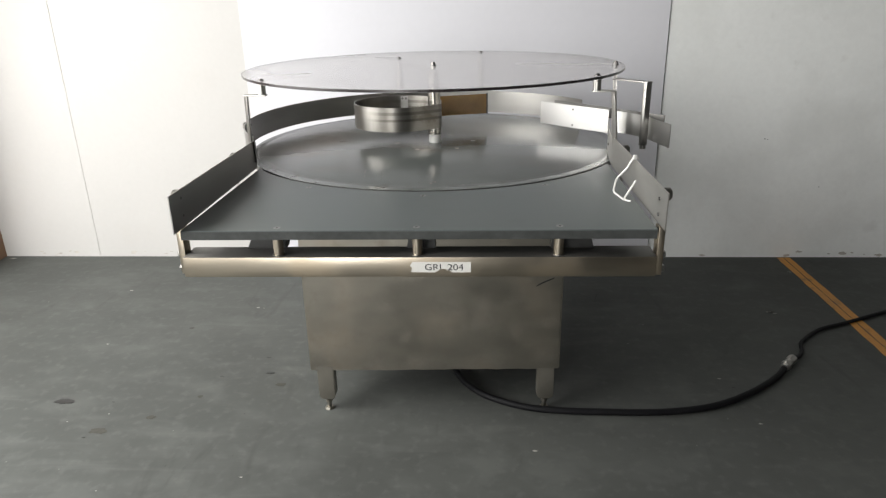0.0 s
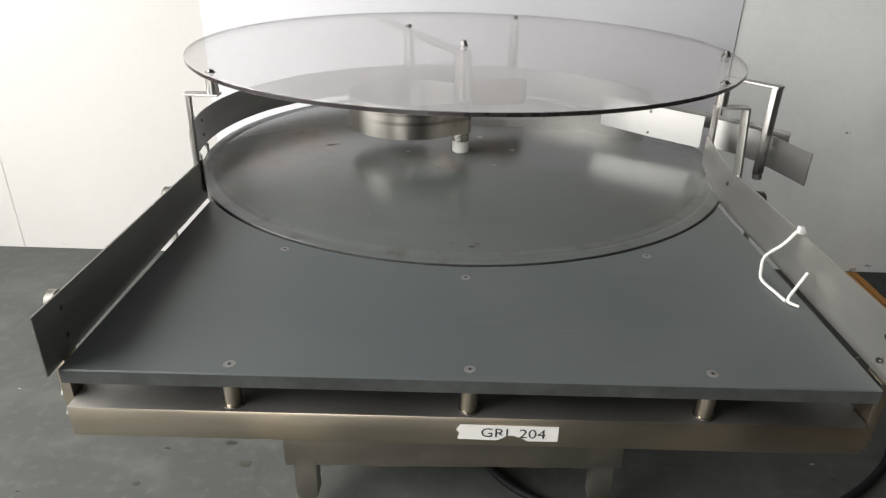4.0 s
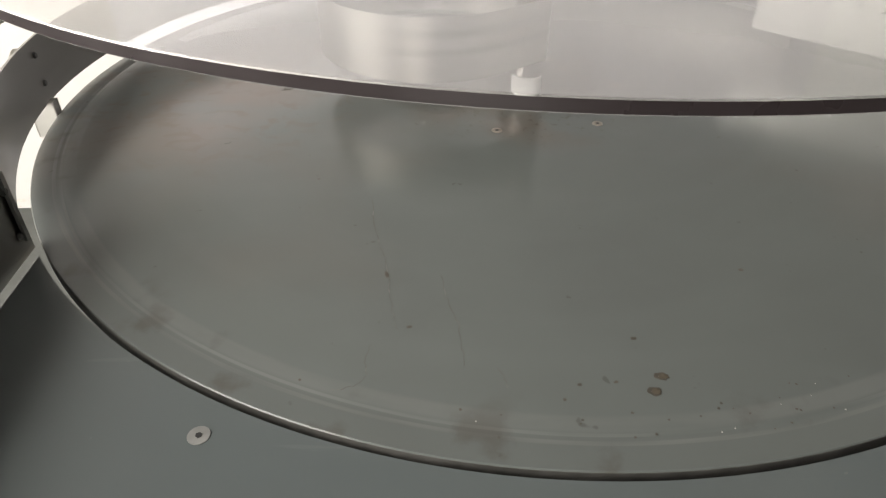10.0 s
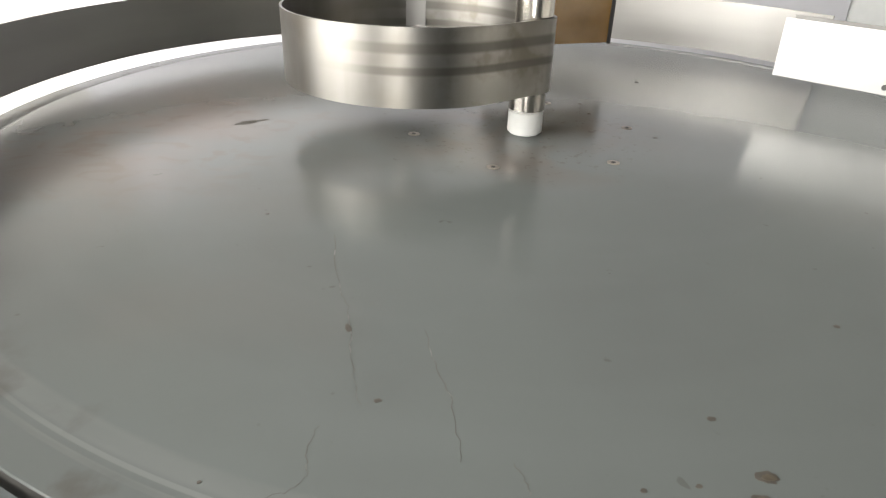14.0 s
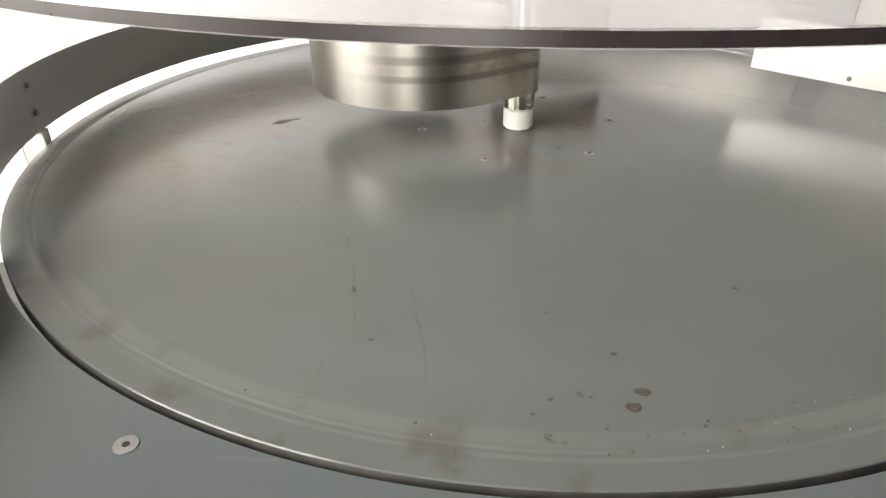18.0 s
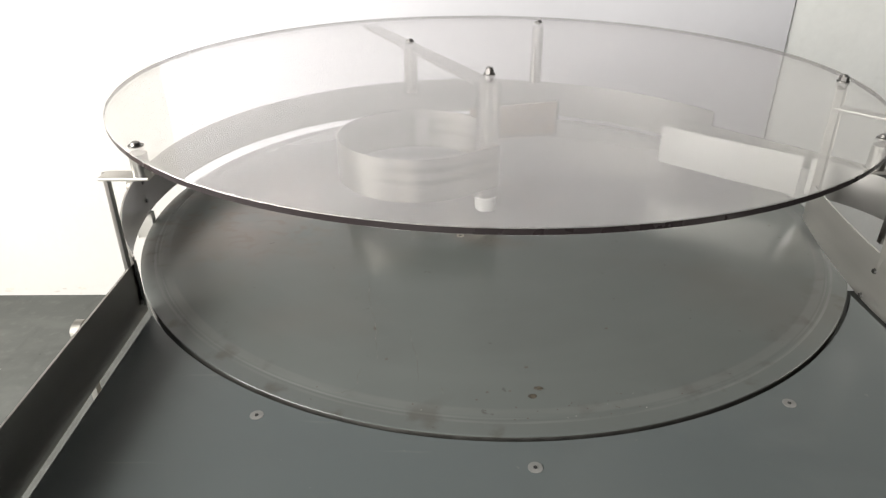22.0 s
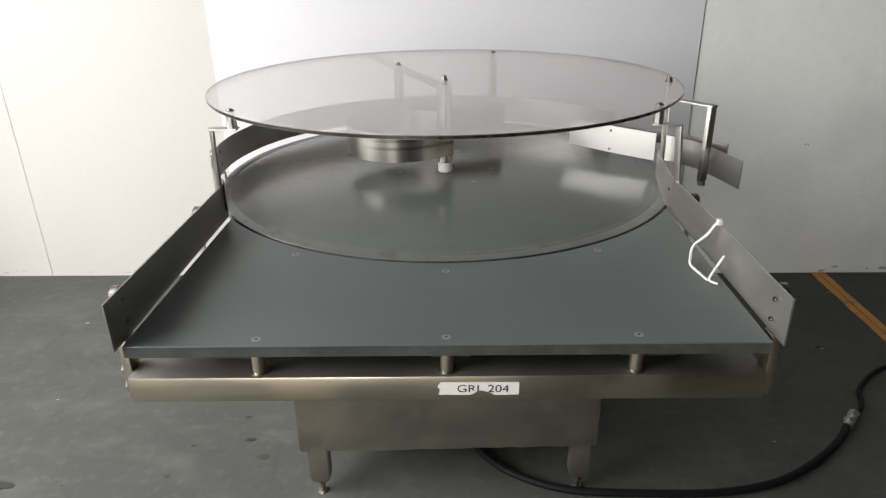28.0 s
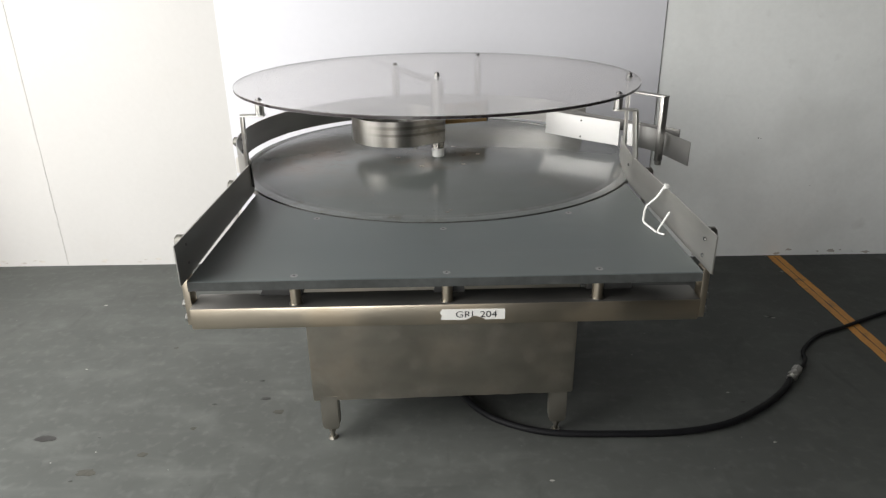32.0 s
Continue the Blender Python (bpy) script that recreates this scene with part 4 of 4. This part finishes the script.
probe = bpy.data.objects.new("probe", curve)
scene.collection.objects.link(probe)
bpy.context.view_layer.update()
text_mesh = bpy.data.meshes.new_from_object(probe.evaluated_get(bpy.context.evaluated_depsgraph_get()))
bpy.data.objects.remove(probe)
bm = bmesh.new()
bm.from_mesh(text_mesh)
for v in bm.verts:
    v.co = Vector((0.084 + v.co.x * 1.14, -1.0259, 0.8218 + v.co.y))
left = [f for f in bm.faces if 0.064 < f.calc_center_median().x < 0.086]
geo = list({e for f in left for e in f.edges}) + list({v for f in left for v in f.verts}) + left
bmesh.ops.bisect_plane(bm, geom=geo, plane_co=(0, 0, z0 + 0.010), plane_no=(0, 0, -1), clear_outer=True)
part("lettering", bm, INK, beam, "black letters GRL 204")

# ---- loose things ----
tie = tagged(new("cable_tie"), "white plastic cable tie looped over the steel rail", "cable tie")
bm = bmesh.new()
tube(bm, smooth_line([(0.612, -0.700, 1.014), (0.600, -0.699, 1.021), (0.583, -0.688, 0.985), (0.562, -0.677, 0.955), (0.552, -0.695, 0.935), (0.548, -0.715, 0.925), (0.556, -0.760, 0.9235), (0.560, -0.787, 0.9235)], 5), 0.0028, 8)
part("strap", bm, WHITE_PLASTIC, tie)
bm = bmesh.new()
tube(bm, smooth_line([(0.575, -0.803, 0.9235), (0.562, -0.789, 0.926), (0.574, -0.780, 0.945), (0.592, -0.772, 0.972)], 5), 0.0026, 8)
part("tail", bm, WHITE_PLASTIC, tie)
bm = bmesh.new()
box(bm, 0.596, 0.607, -0.706, -0.694, 1.013, 1.026, 0.002)
part("head", bm, WHITE_PLASTIC, tie)

cable = tagged(new("power_cable"), "thick black power cable lying on the concrete floor", "cable")
bm = bmesh.new()
tube(bm, smooth_line([(0.04, 0.02, 0.17), (0.05, -0.10, 0.06), (0.080, -0.18, 0.016), (0.130, -0.275, 0.013), (0.220, -0.362, 0.013), (0.385, -0.428, 0.013), (0.650, -0.443, 0.013), (0.860, -0.436, 0.013), (1.045, -0.392, 0.013), (1.215, -0.296, 0.013), (1.345, -0.190, 0.013), (1.405, -0.120, 0.016)], 8), 0.0125, 12)
part("sheath", bm, RUBBER, cable, "black rubber sheath")
bm = bmesh.new()
rod(bm, (1.400, -0.126, 0.017), (1.440, -0.083, 0.022), 0.016, 16)
rod(bm, (1.412, -0.113, 0.0185), (1.424, -0.100, 0.020), 0.021, 6)
rod(bm, (1.440, -0.083, 0.022), (1.462, -0.060, 0.024), 0.019, 6)
part("gland", bm, BOLT, cable, "dull metal cable gland")
bm = bmesh.new()
tube(bm, smooth_line([(1.455, -0.068, 0.022), (1.500, -0.030, 0.016), (1.540, 0.030, 0.010), (1.575, 0.110, 0.009), (1.700, 0.225, 0.009), (1.861, 0.300, 0.009), (2.095, 0.415, 0.009), (2.5, 0.60, 0.009), (3.1, 0.72, 0.009)], 8), 0.0085, 10)
part("thin_cable", bm, RUBBER, cable, "thin black cable")

# dark spots on the floor
def blot(bm, x, y, r, z, seed, squash=0.5):
    random.seed(seed)
    pts = []
    for k in range(18):
        a = 2 * math.pi * k / 18
        q = r * random.uniform(0.65, 1.1)
        pts.append((x + q * math.cos(a), y + squash * q * math.sin(a)))
    prism(bm, pts, z, z + 0.0006, "z")


bm = bmesh.new()
for k, (x, y, r) in enumerate(((-1.441, -0.405, 0.040), (-0.694, -0.180, 0.020), (-0.738, -0.055, 0.011), (-0.886, -0.212, 0.010), (-1.244, -0.405, 0.006), (-1.237, -0.628, 0.007), (1.16, -0.25, 0.008), (1.569, 0.419, 0.02))):
    blot(bm, x, y, r, 0.0012, k)
ribbon(bm, ((0.750, 0.537), (0.760, 0.575), (0.774, 0.624)), 0.0005, 0.008, 4)
tagged(new("floor_stains", mesh_of("floor_stains", bm, SPOT, False)), "dark oil spots on the concrete floor", "stain", "", "stuff")

bm = bmesh.new()
for k, (x, y, r) in enumerate(((-1.203, -0.587, 0.034), (-0.623, -0.266, 0.026), (-1.187, 0.214, 0.012), (-1.05, -0.50, 0.020), (-0.92, -0.36, 0.014))):
    blot(bm, x, y, r, 0.0004, k + 30, 0.6)
tagged(new("floor_smudges", mesh_of("floor_smudges", bm, SMUDGE, False)), "faint brown smudges on the concrete floor", "stain", "", "stuff")
bm = bmesh.new()
for k, (x, y, r) in enumerate(((-1.693, 0.637, 0.011), (-0.940, 0.438, 0.010), (-0.905, 0.432, 0.005), (-2.666, 1.105, 0.02), (1.126, -0.187, 0.008), (1.172, -0.487, 0.008), (1.556, 0.42, 0.012), (1.58, 0.405, 0.010), (1.868, 0.92, 0.012), (0.36, -0.66, 0.010), (-0.60, -0.82, 0.006), (0.93, -0.95, 0.007), (-1.51, 0.05, 0.006))):
    blot(bm, x, y, r, 0.0012, k + 60, 0.45)
tagged(new("floor_chips", mesh_of("floor_chips", bm, CHIP, False)), "small pale chips and flakes on the concrete floor", "debris", "", "stuff")


# marks on the walls
def wall_patch(bm, x, z, r, seed, squash=0.6, y=WALL_Y):
    random.seed(seed)
    pts = []
    for k in range(14):
        a = 2 * math.pi * k / 14
        q = r * random.uniform(0.5, 1.1)
        pts.append((x + q * math.cos(a), z + squash * q * math.sin(a)))
    prism(bm, pts, y - 0.0007, y - 0.0003, "y")


bm = bmesh.new()
for k, (x, z, r) in enumerate(((1.72, 0.69, 0.006), (1.735, 0.688, 0.004), (2.05, 0.42, 0.003))):
    wall_patch(bm, x, z, r, k + 3)
tagged(new("wall_marks", mesh_of("wall_marks", bm, SPOT, False)), "small dark scuff marks on the pale wall", "mark", "", "stuff")

bm = bmesh.new()
random.seed(12)
for k in range(11):
    x = random.uniform(1.2, 2.9)
    wall_patch(bm, x, random.uniform(0.004, 0.05), random.uniform(0.006, 0.03), k + 40, 0.35)
for k in range(14):
    wall_patch(bm, random.uniform(-2.6, -1.15), random.uniform(0.004, 0.035), random.uniform(0.006, 0.025), k + 80, 0.35)
tagged(new("wall_base_dirt", mesh_of("wall_base_dirt", bm, WALL_DIRT, False)), "brownish dirt along the foot of the white wall", "dirt", "", "stuff")
